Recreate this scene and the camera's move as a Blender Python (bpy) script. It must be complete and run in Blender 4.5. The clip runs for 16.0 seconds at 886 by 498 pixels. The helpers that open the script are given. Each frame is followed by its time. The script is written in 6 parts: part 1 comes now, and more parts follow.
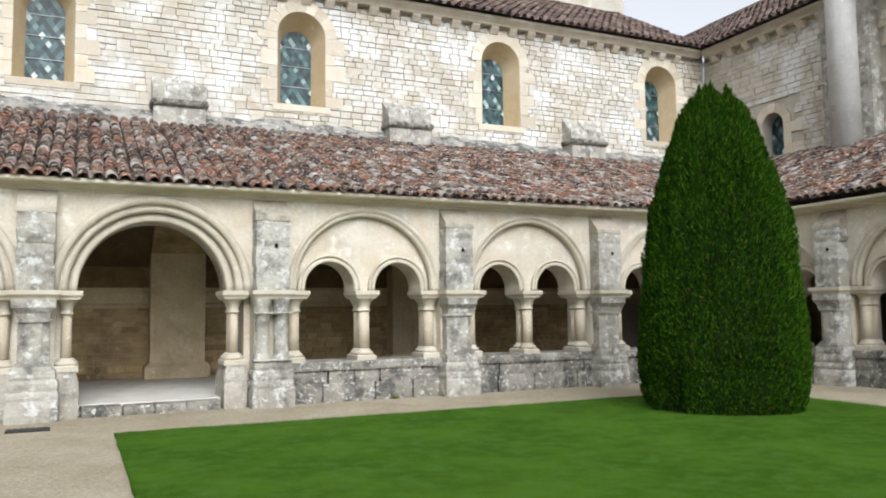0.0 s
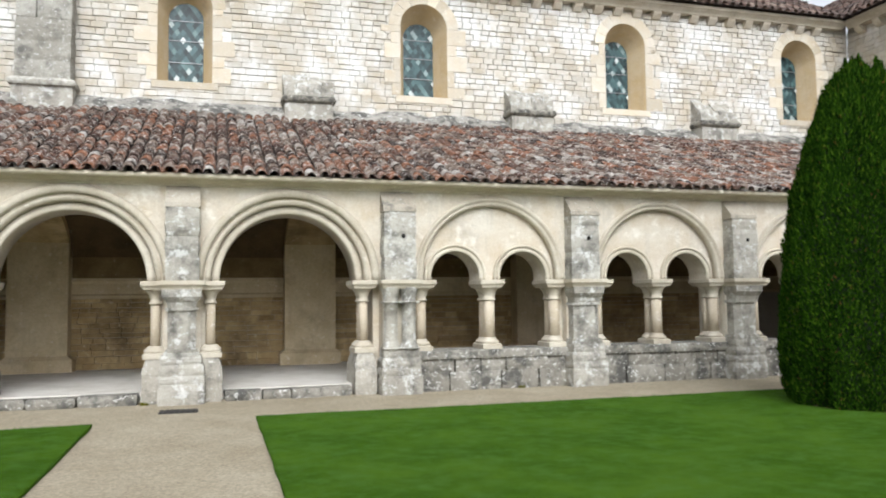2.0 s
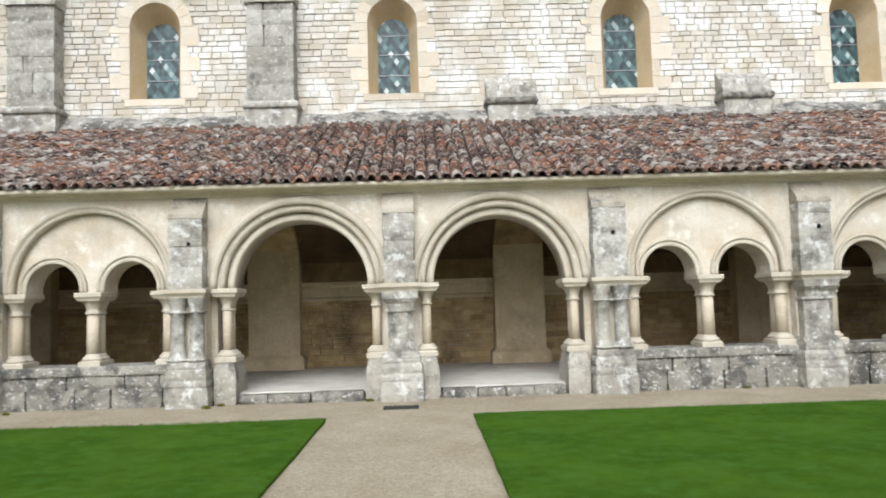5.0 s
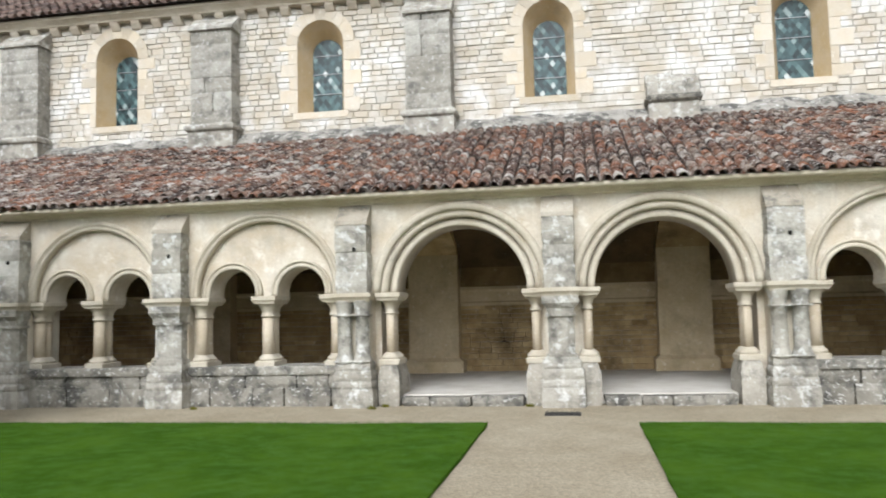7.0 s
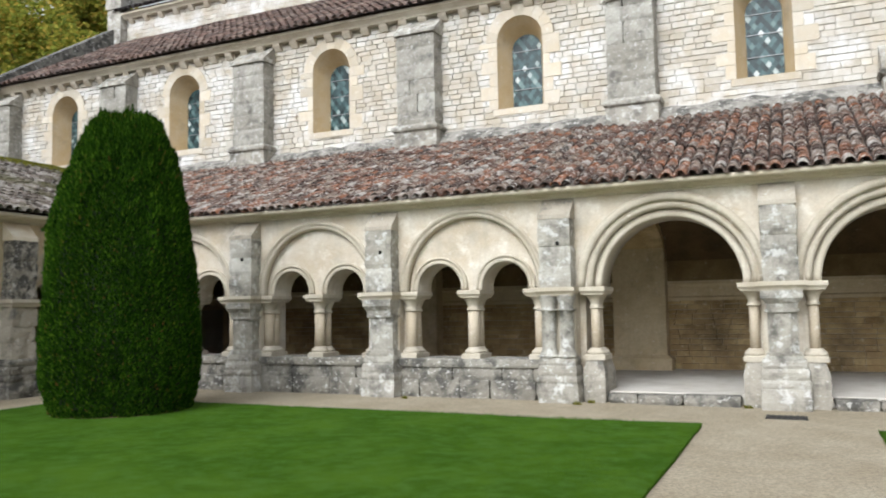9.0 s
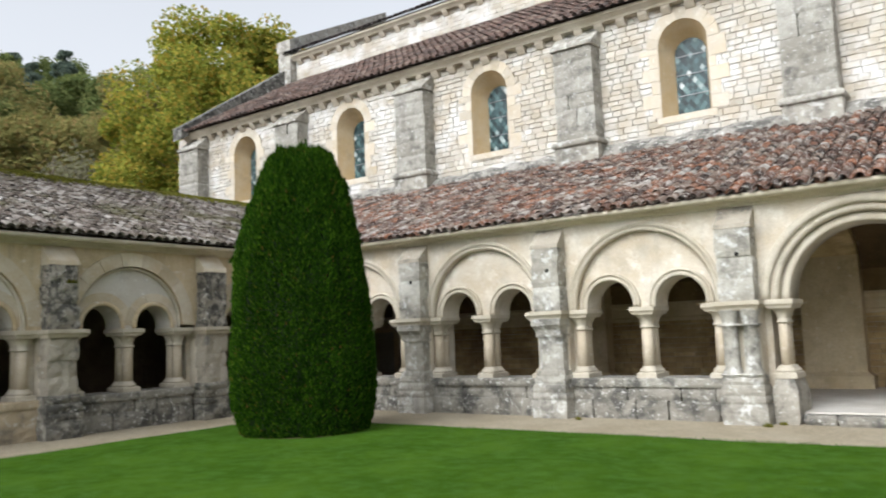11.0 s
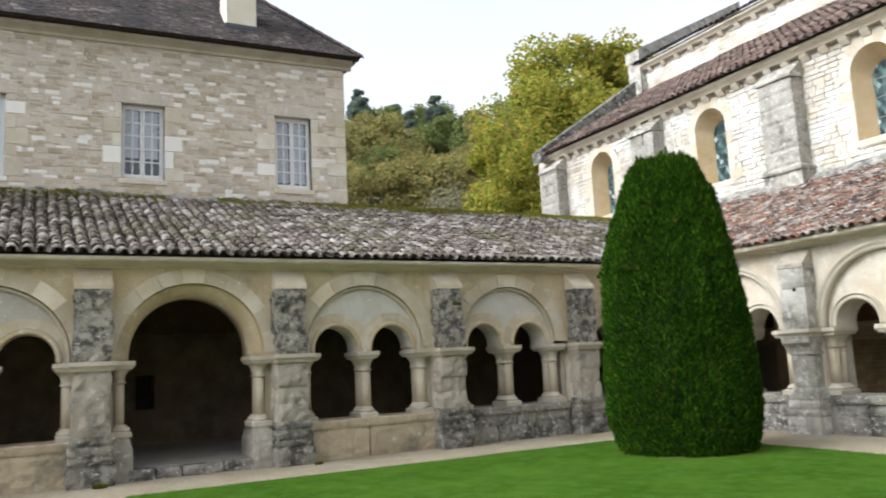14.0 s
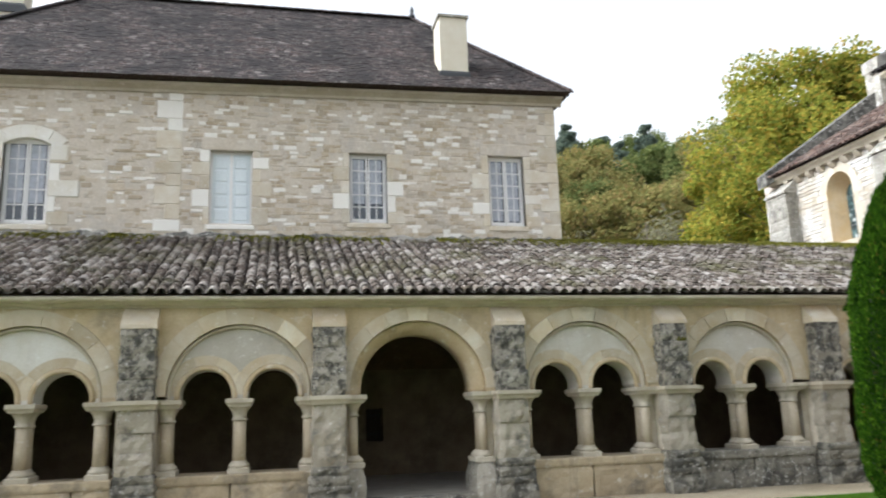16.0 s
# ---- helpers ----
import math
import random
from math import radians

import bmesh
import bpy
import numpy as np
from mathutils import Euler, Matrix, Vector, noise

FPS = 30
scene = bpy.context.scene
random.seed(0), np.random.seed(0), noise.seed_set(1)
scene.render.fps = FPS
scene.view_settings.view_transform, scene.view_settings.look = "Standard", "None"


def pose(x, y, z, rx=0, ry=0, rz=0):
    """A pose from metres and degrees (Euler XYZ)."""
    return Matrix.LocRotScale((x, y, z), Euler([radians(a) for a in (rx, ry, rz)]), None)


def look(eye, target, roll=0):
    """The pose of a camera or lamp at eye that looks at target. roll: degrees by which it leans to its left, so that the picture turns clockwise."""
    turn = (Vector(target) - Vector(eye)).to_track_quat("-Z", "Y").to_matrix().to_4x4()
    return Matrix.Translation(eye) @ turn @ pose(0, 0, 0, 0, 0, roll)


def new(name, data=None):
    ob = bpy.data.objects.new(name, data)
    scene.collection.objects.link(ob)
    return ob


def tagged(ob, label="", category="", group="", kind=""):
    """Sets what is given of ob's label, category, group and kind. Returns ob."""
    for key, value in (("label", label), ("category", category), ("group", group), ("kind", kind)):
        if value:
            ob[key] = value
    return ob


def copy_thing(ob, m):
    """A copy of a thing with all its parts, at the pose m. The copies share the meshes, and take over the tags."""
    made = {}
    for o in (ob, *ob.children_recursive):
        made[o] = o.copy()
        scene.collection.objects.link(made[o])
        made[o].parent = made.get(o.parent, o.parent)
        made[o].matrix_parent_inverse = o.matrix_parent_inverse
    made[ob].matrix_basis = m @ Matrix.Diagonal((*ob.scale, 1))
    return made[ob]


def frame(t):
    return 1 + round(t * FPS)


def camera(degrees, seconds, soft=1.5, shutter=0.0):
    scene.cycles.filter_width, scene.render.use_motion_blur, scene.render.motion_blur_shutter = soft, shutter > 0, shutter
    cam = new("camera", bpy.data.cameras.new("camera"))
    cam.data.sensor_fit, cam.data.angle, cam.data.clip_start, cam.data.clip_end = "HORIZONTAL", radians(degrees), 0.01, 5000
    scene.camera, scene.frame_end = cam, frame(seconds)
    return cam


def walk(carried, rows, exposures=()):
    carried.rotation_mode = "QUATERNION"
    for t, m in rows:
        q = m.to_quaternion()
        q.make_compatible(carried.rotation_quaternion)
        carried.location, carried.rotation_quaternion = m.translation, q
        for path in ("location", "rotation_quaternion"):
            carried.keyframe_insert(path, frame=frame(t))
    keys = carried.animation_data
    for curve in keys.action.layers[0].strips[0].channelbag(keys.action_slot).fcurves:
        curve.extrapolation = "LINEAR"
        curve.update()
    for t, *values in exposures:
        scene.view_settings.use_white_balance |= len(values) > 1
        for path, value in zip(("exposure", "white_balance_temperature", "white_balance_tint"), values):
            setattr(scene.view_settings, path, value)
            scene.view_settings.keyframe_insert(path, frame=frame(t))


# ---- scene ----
cam = camera(59.0, 16.0, soft=1.85, shutter=0.5)
PATH = [
    (0, (0.3, -12.44, 1.469), (1.144, -10.634, 1.626), -0.7),
    (0.5, (0.282, -12.471, 1.467), (1.062, -10.636, 1.62), -1.0),
    (1, (0.276, -12.449, 1.473), (0.978, -10.581, 1.613), -0.9),
    (1.5, (0.251, -12.416, 1.477), (0.883, -10.524, 1.62), -0.5),
    (2, (0.235, -12.399, 1.476), (0.793, -10.483, 1.608), -0.7),
    (2.5, (0.234, -12.394, 1.47), (0.716, -10.457, 1.598), -0.6),
    (3, (0.227, -12.391, 1.479), (0.636, -10.438, 1.611), -0.8),
    (3.5, (0.197, -12.383, 1.482), (0.499, -10.411, 1.618), -1.1),
    (3.7, (0.189, -12.382, 1.483), (0.455, -10.404, 1.615), -0.9),
    (5.8, (0.143, -12.366, 1.487), (0.058, -10.372, 1.629), -1.5),
    (6, (0.135, -12.361, 1.487), (0.015, -10.369, 1.627), -1.1),
    (6.5, (0.099, -12.34, 1.487), (-0.132, -10.358, 1.623), -1.1),
    (7, (0.064, -12.313, 1.493), (-0.276, -10.349, 1.652), -1.4),
    (7.5, (0.039, -12.311, 1.488), (-0.414, -10.37, 1.653), -1.0),
    (8, (0.021, -12.299, 1.488), (-0.534, -10.385, 1.655), -1.1),
    (8.5, (-0.001, -12.296, 1.492), (-0.706, -10.433, 1.665), -1.1),
    (8.7, (-0.006, -12.303, 1.49), (-0.764, -10.46, 1.655), -1.0),
    (10.8, (-0.146, -12.243, 1.5), (-1.264, -10.598, 1.705), -2.2),
    (11, (-0.163, -12.241, 1.503), (-1.332, -10.633, 1.718), -2.2),
    (11.5, (-0.2, -12.244, 1.507), (-1.461, -10.708, 1.729), -2.1),
    (12, (-0.231, -12.243, 1.513), (-1.596, -10.8, 1.744), -1.9),
    (12.5, (-0.264, -12.229, 1.521), (-1.752, -10.914, 1.759), -2.5),
    (13, (-0.274, -12.225, 1.528), (-1.862, -11.036, 1.777), -2.7),
    (13.5, (-0.289, -12.234, 1.534), (-1.961, -11.168, 1.801), -3.1),
    (14, (-0.315, -12.235, 1.543), (-2.063, -11.307, 1.831), -2.9),
    (14.5, (-0.34, -12.246, 1.553), (-2.138, -11.431, 1.876), -3.2),
    (15, (-0.358, -12.276, 1.557), (-2.198, -11.593, 1.943), -2.5),
    (15.5, (-0.366, -12.308, 1.557), (-2.241, -11.744, 1.965), -2.2),
    (16, (-0.382, -12.318, 1.557), (-2.296, -11.893, 1.956), -1.9),
]
walk(cam, [(t, look(eye, target, roll)) for t, eye, target, roll in PATH],
     [(0, -0.06, 6120, 10), (8.5, -0.1, 6120, 10), (11, 0.02, 6160, 10), (13, 0.26, 6130, 10), (16, 0.54, 6080, 10)])

# ---- world, sun, exposure ----
sky_world = bpy.data.worlds.new("overcast_sky")
scene.world = sky_world
sky_world.use_nodes = True
nt = sky_world.node_tree
bg = nt.nodes["Background"]
sky = nt.nodes.new("ShaderNodeTexSky")
sky.sky_type = 'NISHITA'
sky.sun_disc = False
sky.sun_elevation = radians(40)
sky.sun_rotation = radians(187)
sky.dust_density = 5.0
sky.air_density = 1.2
soft_sky = nt.nodes.new("ShaderNodeHueSaturation")
soft_sky.inputs["Saturation"].default_value = 0.12
nt.links.new(sky.outputs[0], soft_sky.inputs["Color"])
nt.links.new(soft_sky.outputs[0], bg.inputs["Color"])
bg.inputs["Strength"].default_value = 0.27
sun_data = bpy.data.lights.new("sun", 'SUN')
sun_data.energy = 0.6
sun_data.angle = radians(25)
sun_data.color = (1.0, 0.98, 0.95)
sun = new("sun", sun_data)
sun.matrix_world = look((-4, -34, 33), (0, 0, 0))


# ---- materials ----
def rgba(c):
    return (c[0], c[1], c[2], 1.0)


class Nodes:
    """A small wrapper to write node trees in few lines."""

    def __init__(self, name):
        self.m = bpy.data.materials.new(name)
        self.m.use_nodes = True
        self.t = self.m.node_tree
        self.b = self.t.nodes["Principled BSDF"]
        self.pos = self.n("ShaderNodeNewGeometry")

    def n(self, kind):
        return self.t.nodes.new(kind)

    def link(self, a, b):
        self.t.links.new(a, b)

    def noise(self, scale, detail=4.0, rough=0.55, vec=None):
        nd = self.t.nodes.new("ShaderNodeTexNoise")
        nd.inputs["Scale"].default_value = scale
        nd.inputs["Detail"].default_value = detail
        nd.inputs["Roughness"].default_value = rough
        self.link(vec if vec is not None else self.pos.outputs["Position"], nd.inputs["Vector"])
        return nd.outputs["Fac"]

    def stretch(self, sx, sy, sz):
        nd = self.t.nodes.new("ShaderNodeMapping")
        nd.inputs["Scale"].default_value = (sx, sy, sz)
        self.link(self.pos.outputs["Position"], nd.inputs["Vector"])
        return nd.outputs["Vector"]

    def step(self, fac, lo, hi):
        nd = self.t.nodes.new("ShaderNodeMapRange")
        nd.inputs["From Min"].default_value = lo
        nd.inputs["From Max"].default_value = hi
        self.link(fac, nd.inputs["Value"])
        return nd.outputs["Result"]

    def mix(self, fac, a, b, mode='MIX'):
        nd = self.t.nodes.new("ShaderNodeMix")
        nd.data_type = 'RGBA'
        nd.blend_type = mode
        for sock, val in ((nd.inputs[0], fac), (nd.inputs[6], a), (nd.inputs[7], b)):
            if isinstance(val, (int, float)):
                sock.default_value = val
            elif isinstance(val, tuple):
                sock.default_value = rgba(val)
            else:
                self.link(val, sock)
        return nd.outputs[2]

    def math(self, op, a, b=0.0):
        nd = self.t.nodes.new("ShaderNodeMath")
        nd.operation = op
        for sock, val in ((nd.inputs[0], a), (nd.inputs[1], b)):
            if isinstance(val, (int, float)):
                sock.default_value = val
            else:
                self.link(val, sock)
        return nd.outputs[0]

    def chance(self):
        info = self.t.nodes.new("ShaderNodeObjectInfo")
        s = self.math('ADD', info.outputs["Random"], self.pos.outputs["Random Per Island"])
        return self.math('FRACT', s)

    def ramp(self, fac, stops):
        nd = self.t.nodes.new("ShaderNodeValToRGB")
        e = nd.color_ramp.elements
        while len(e) < len(stops):
            e.new(0.5)
        for el, (p, c) in zip(e, stops):
            el.position, el.color = p, rgba(c)
        self.link(fac, nd.inputs["Fac"])
        return nd.outputs["Color"]

    def done(self, color, rough=0.9, bump=None, strength=0.4, distance=0.01, spec=0.3):
        if isinstance(color, tuple):
            self.b.inputs["Base Color"].default_value = rgba(color)
        else:
            self.link(color, self.b.inputs["Base Color"])
        if isinstance(rough, (int, float)):
            self.b.inputs["Roughness"].default_value = rough
        else:
            self.link(rough, self.b.inputs["Roughness"])
        self.b.inputs["Specular IOR Level"].default_value = spec
        if bump is not None:
            nd = self.t.nodes.new("ShaderNodeBump")
            nd.inputs["Strength"].default_value = strength
            nd.inputs["Distance"].default_value = distance
            self.link(bump, nd.inputs["Height"])
            self.link(nd.outputs[0], self.b.inputs["Normal"])
        return self.m


def stone(name, c1, c2, grime=(0.16, 0.15, 0.13), grime_at=(0.55, 0.75), pale=(0.72, 0.7, 0.64), pale_at=(0.62, 0.7),
          vary=0.25, bump=0.5, grain=60.0, streak=0.0, pale_scale=9.0, grime_scale=1.1, pop=0.0):
    """Weathered limestone: two tones, grey grime with its own outline, pale lichen spots, and a tone for each piece."""
    k = Nodes(name)
    col = k.mix(k.step(k.noise(2.3, 5, 0.6), 0.35, 0.65), c1, c2)
    col = k.mix(0.24, col, k.ramp(k.noise(grain, 3), [(0.3, (0.35, 0.33, 0.3)), (0.7, (1.0, 1.0, 1.0))]), 'MULTIPLY')
    tone = k.chance()
    col = k.mix(vary, col, k.ramp(tone, [(0.0, (0.5, 0.46, 0.38)), (0.3, (0.82, 0.78, 0.7)), (0.7, (1.0, 0.98, 0.94)), (0.9, (1.15, 1.15, 1.12)), (1.0, (1.6, 1.65, 1.65))]), 'MULTIPLY')
    g = k.step(k.noise(grime_scale, 8, 0.7), grime_at[0], grime_at[1])
    col = k.mix(k.math('MULTIPLY', g, 0.85), col, grime)
    if pop > 0:
        col = k.mix(k.math('MULTIPLY', k.step(tone, 1.0 - pop, 1.03 - pop), 0.8), col, (0.8, 0.79, 0.75))
    if streak > 0:
        s = k.step(k.noise(1.0, 6, 0.65, k.stretch(5.0, 5.0, 0.5)), 0.56, 0.75)
        col = k.mix(k.math('MULTIPLY', s, streak), col, grime)
    p = k.step(k.noise(pale_scale, 6, 0.7), pale_at[0], pale_at[1])
    col = k.mix(k.math('MULTIPLY', p, 0.75), col, pale)
    h = k.math('ADD', k.noise(grain, 4), k.math('MULTIPLY', k.noise(9.0, 5), 1.5))
    return k.done(col, 0.92, h, bump, 0.012, 0.2)


limewash = stone("limewashed_stone", (0.66, 0.62, 0.535), (0.55, 0.475, 0.36), (0.33, 0.3, 0.25), (0.54, 0.76), (0.74, 0.715, 0.645), (0.56, 0.7), 0.12, 0.35, 45.0, 0.5, 3.0)
moulding = stone("dressed_moulding", (0.56, 0.52, 0.43), (0.46, 0.41, 0.32), (0.22, 0.21, 0.18), (0.6, 0.8), (0.7, 0.67, 0.58), (0.62, 0.72), 0.1, 0.3, 45.0, 0.35)
shaft_stone = stone("column_shaft_stone", (0.56, 0.495, 0.39), (0.48, 0.405, 0.3), (0.28, 0.26, 0.225), (0.58, 0.78), (0.68, 0.65, 0.58), (0.58, 0.7), 0.15, 0.3)
lichen_stone = stone("lichen_grey_stone", (0.47, 0.455, 0.405), (0.35, 0.335, 0.295), (0.1, 0.097, 0.088), (0.48, 0.66), (0.62, 0.625, 0.6), (0.53, 0.62), 0.35, 1.0, 40.0, 0.8, 6.0, 2.6)
dark_lichen = stone("dark_lichen_stone", (0.32, 0.305, 0.265), (0.22, 0.208, 0.175), (0.05, 0.05, 0.045), (0.45, 0.57), (0.55, 0.54, 0.5), (0.59, 0.64), 0.25, 1.0, 35.0, 0.7, 14.0, 3.6)
blotched_stone = stone("blotched_lichen_stone", (0.4, 0.375, 0.325), (0.28, 0.26, 0.22), (0.04, 0.04, 0.037), (0.45, 0.56), (0.58, 0.575, 0.545), (0.59, 0.64), 0.25, 1.0, 35.0, 0.6, 19.0, 7.0)
church_buttress_stone = stone("church_buttress_stone", (0.42, 0.41, 0.37), (0.31, 0.3, 0.265), (0.1, 0.098, 0.09), (0.5, 0.68), (0.6, 0.6, 0.575), (0.57, 0.63), 0.35, 1.0, 35.0, 0.7, 12.0, 3.6)
black_lichen = stone("black_lichen_stone", (0.2, 0.195, 0.175), (0.12, 0.118, 0.105), (0.03, 0.03, 0.028), (0.45, 0.56), (0.5, 0.5, 0.47), (0.58, 0.63), 0.2, 1.0, 35.0, 0.3, 8.0, 3.0)
fillet_mortar = stone("lichened_fillet_mortar", (0.36, 0.345, 0.31), (0.24, 0.23, 0.205), (0.06, 0.06, 0.055), (0.46, 0.57), (0.64, 0.64, 0.61), (0.58, 0.63), 0.0, 1.0, 35.0, 0.0, 10.0, 4.0)
west_low_stone = stone("west_parapet_stone", (0.5, 0.42, 0.295), (0.42, 0.345, 0.235), (0.15, 0.138, 0.115), (0.5, 0.68), (0.58, 0.55, 0.48), (0.58, 0.68), 0.2, 0.6, 40.0, 0.6, 5.0, 1.6)
shaft_grey = stone("pale_grey_shaft_stone", (0.66, 0.66, 0.64), (0.56, 0.56, 0.54), (0.3, 0.3, 0.29), (0.56, 0.76), (0.74, 0.74, 0.72), (0.58, 0.68), 0.1, 0.5, 40.0, 0.4)
voussoir_stone = stone("voussoir_stone", (0.68, 0.63, 0.53), (0.58, 0.49, 0.35), (0.34, 0.31, 0.26), (0.56, 0.8), (0.76, 0.75, 0.71), (0.6, 0.7), 0.5, 0.35)
low_wall_stone = stone("low_wall_stone", (0.33, 0.315, 0.275), (0.23, 0.218, 0.188), (0.065, 0.065, 0.06), (0.47, 0.6), (0.62, 0.615, 0.58), (0.57, 0.62), 0.25, 0.9, 40.0, 0.4, 15.0, 2.6)
rubble = stone("nave_rubble_stone", (0.59, 0.575, 0.53), (0.51, 0.455, 0.365), (0.32, 0.3, 0.265), (0.53, 0.74), (0.72, 0.72, 0.7), (0.48, 0.6), 0.34, 0.6, 50.0, 0.0, 0.8, 0.8)
mortar = stone("lime_mortar", (0.49, 0.46, 0.4), (0.41, 0.37, 0.3), (0.3, 0.28, 0.25), (0.55, 0.75), (0.62, 0.6, 0.56), (0.6, 0.7), 0.0, 0.5, 70.0)
cornice_stone = stone("cornice_stone", (0.66, 0.61, 0.5), (0.56, 0.5, 0.38), (0.3, 0.28, 0.23), (0.58, 0.78), (0.74, 0.7, 0.6), (0.58, 0.7), 0.1, 0.3, 45.0, 0.3)
white_stone = stone("white_house_quoin", (0.8, 0.79, 0.74), (0.74, 0.71, 0.62), (0.55, 0.53, 0.47), (0.62, 0.85), (0.84, 0.83, 0.8), (0.6, 0.7), 0.15, 0.3)
deep_ochre = stone("deep_ochre_reveal", (0.56, 0.43, 0.25), (0.6, 0.5, 0.34), (0.3, 0.26, 0.2), (0.56, 0.78), (0.68, 0.61, 0.48), (0.6, 0.72), 0.1, 0.4, 45.0, 0.3)
ochre = stone("ochre_dressed_stone", (0.6, 0.525, 0.4), (0.62, 0.58, 0.5), (0.4, 0.365, 0.31), (0.58, 0.8), (0.72, 0.7, 0.64), (0.58, 0.7), 0.4, 0.4, 45.0, 0.3)
house_rubble = stone("house_rubble_stone", (0.62, 0.56, 0.465), (0.5, 0.425, 0.32), (0.42, 0.4, 0.37), (0.5, 0.72), (0.7, 0.68, 0.63), (0.56, 0.68), 0.55, 0.8, 40.0, 0.0, 5.0, 1.0, 0.2)
house_mortar = stone("house_mortar", (0.64, 0.585, 0.5), (0.55, 0.49, 0.4), (0.42, 0.4, 0.37), (0.5, 0.74), (0.7, 0.68, 0.63), (0.56, 0.68), 0.0, 0.9, 24.0)
quoin_stone = stone("quoin_stone", (0.72, 0.69, 0.61), (0.62, 0.55, 0.43), (0.46, 0.43, 0.38), (0.56, 0.78), (0.8, 0.79, 0.75), (0.6, 0.7), 0.45, 0.4, pop=0.3)
west_wash = stone("west_limewash", (0.63, 0.53, 0.37), (0.52, 0.415, 0.26), (0.25, 0.215, 0.165), (0.54, 0.74), (0.74, 0.72, 0.66), (0.57, 0.7), 0.12, 0.35, 45.0, 0.6, 4.0)
pale_panel = stone("pale_tympanum_stone", (0.72, 0.71, 0.68), (0.64, 0.61, 0.55), (0.34, 0.33, 0.3), (0.56, 0.8), (0.8, 0.8, 0.78), (0.58, 0.7), 0.5, 0.3, 45.0, 0.3)
# Darker copy of the floor slab, carrying west and east gallery shade.
slab_shaded = stone("shaded_floor_slab", (0.36, 0.34, 0.3), (0.29, 0.27, 0.235), (0.16, 0.15, 0.135), (0.55, 0.8), (0.3, 0.29, 0.26), (0.6, 0.7), 0.15, 0.3)
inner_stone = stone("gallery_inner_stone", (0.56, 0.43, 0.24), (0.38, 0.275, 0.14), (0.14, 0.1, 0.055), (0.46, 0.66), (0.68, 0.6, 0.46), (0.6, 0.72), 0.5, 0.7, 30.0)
pilaster_stone = stone("pilaster_stone", (0.68, 0.58, 0.4), (0.58, 0.475, 0.3), (0.28, 0.23, 0.15), (0.52, 0.74), (0.76, 0.71, 0.6), (0.6, 0.7), 0.15, 0.4, 30.0, 0.4)
# Brown staining plus the dimness under the vault, both in one colour.
stain_and_shade_wall = stone("brown_stain_and_shade", (0.26, 0.185, 0.095), (0.18, 0.125, 0.06), (0.08, 0.058, 0.032), (0.5, 0.75), (0.5, 0.43, 0.32), (0.62, 0.75), 0.1, 0.4, 30.0, 0.3)
west_shaft = stone("grey_beige_shaft_stone", (0.43, 0.395, 0.33), (0.36, 0.325, 0.265), (0.12, 0.118, 0.108), (0.54, 0.68), (0.56, 0.55, 0.51), (0.6, 0.66), 0.2, 0.8, 35.0, 0.4, 14.0, 3.0)
pedestal_stone = stone("pedestal_stone", (0.44, 0.415, 0.36), (0.33, 0.31, 0.265), (0.1, 0.097, 0.088), (0.5, 0.64), (0.6, 0.59, 0.55), (0.58, 0.64), 0.2, 0.8, 40.0, 0.5, 14.0, 1.9)
# Brown vault plaster taken near black: the vault's shade is in the colour.
vault_shade_plaster = stone("vault_shade_plaster", (0.15, 0.1, 0.052), (0.1, 0.068, 0.036), (0.05, 0.036, 0.022), (0.5, 0.75), (0.42, 0.36, 0.28), (0.62, 0.75), 0.1, 0.4, 30.0)
slab_stone = stone("floor_slab_stone", (0.66, 0.64, 0.59), (0.56, 0.53, 0.47), (0.36, 0.34, 0.3), (0.56, 0.76), (0.64, 0.63, 0.6), (0.58, 0.68), 0.2, 0.4)


def tile_material(name, stops, moss, moss_at, pale_amount):
    k = Nodes(name)
    col = k.ramp(k.chance(), stops)
    col = k.mix(0.4, col, k.ramp(k.noise(40, 4), [(0.3, (0.5, 0.48, 0.46)), (0.7, (1.1, 1.1, 1.1))]), 'MULTIPLY')
    p = k.step(k.noise(15.0, 6, 0.7), 0.53, 0.63)
    col = k.mix(k.math('MULTIPLY', p, pale_amount), col, (0.56, 0.54, 0.5))
    d = k.step(k.noise(3.0, 6, 0.7), 0.5, 0.68)
    col = k.mix(k.math('MULTIPLY', d, 0.6), col, (0.07, 0.06, 0.055))
    g = k.step(k.noise(0.8, 7, 0.7), moss_at[0], moss_at[1])
    col = k.mix(k.math('MULTIPLY', g, 0.85), col, moss)
    return k.done(col, 0.9, k.noise(45, 4), 0.5, 0.01, 0.2)


red_tile = tile_material("weathered_red_tile", [(0.0, (0.035, 0.026, 0.022)), (0.28, (0.1, 0.055, 0.04)), (0.5, (0.22, 0.098, 0.054)), (0.62, (0.12, 0.085, 0.066)), (0.86, (0.19, 0.145, 0.115)), (1.0, (0.34, 0.32, 0.29))], (0.085, 0.075, 0.05), (0.66, 0.86), 0.75)
mossy_tile = tile_material("mossy_grey_tile", [(0.0, (0.06, 0.05, 0.042)), (0.4, (0.12, 0.095, 0.078)), (0.7, (0.2, 0.17, 0.145)), (1.0, (0.38, 0.355, 0.325))], (0.08, 0.078, 0.032), (0.5, 0.68), 0.7)
flat_tile = tile_material("dark_flat_tile", [(0.0, (0.034, 0.029, 0.029)), (0.4, (0.05, 0.04, 0.039)), (0.75, (0.066, 0.049, 0.046)), (0.94, (0.09, 0.066, 0.06)), (1.0, (0.22, 0.2, 0.185))], (0.026, 0.025, 0.025), (0.42, 0.6), 0.28)
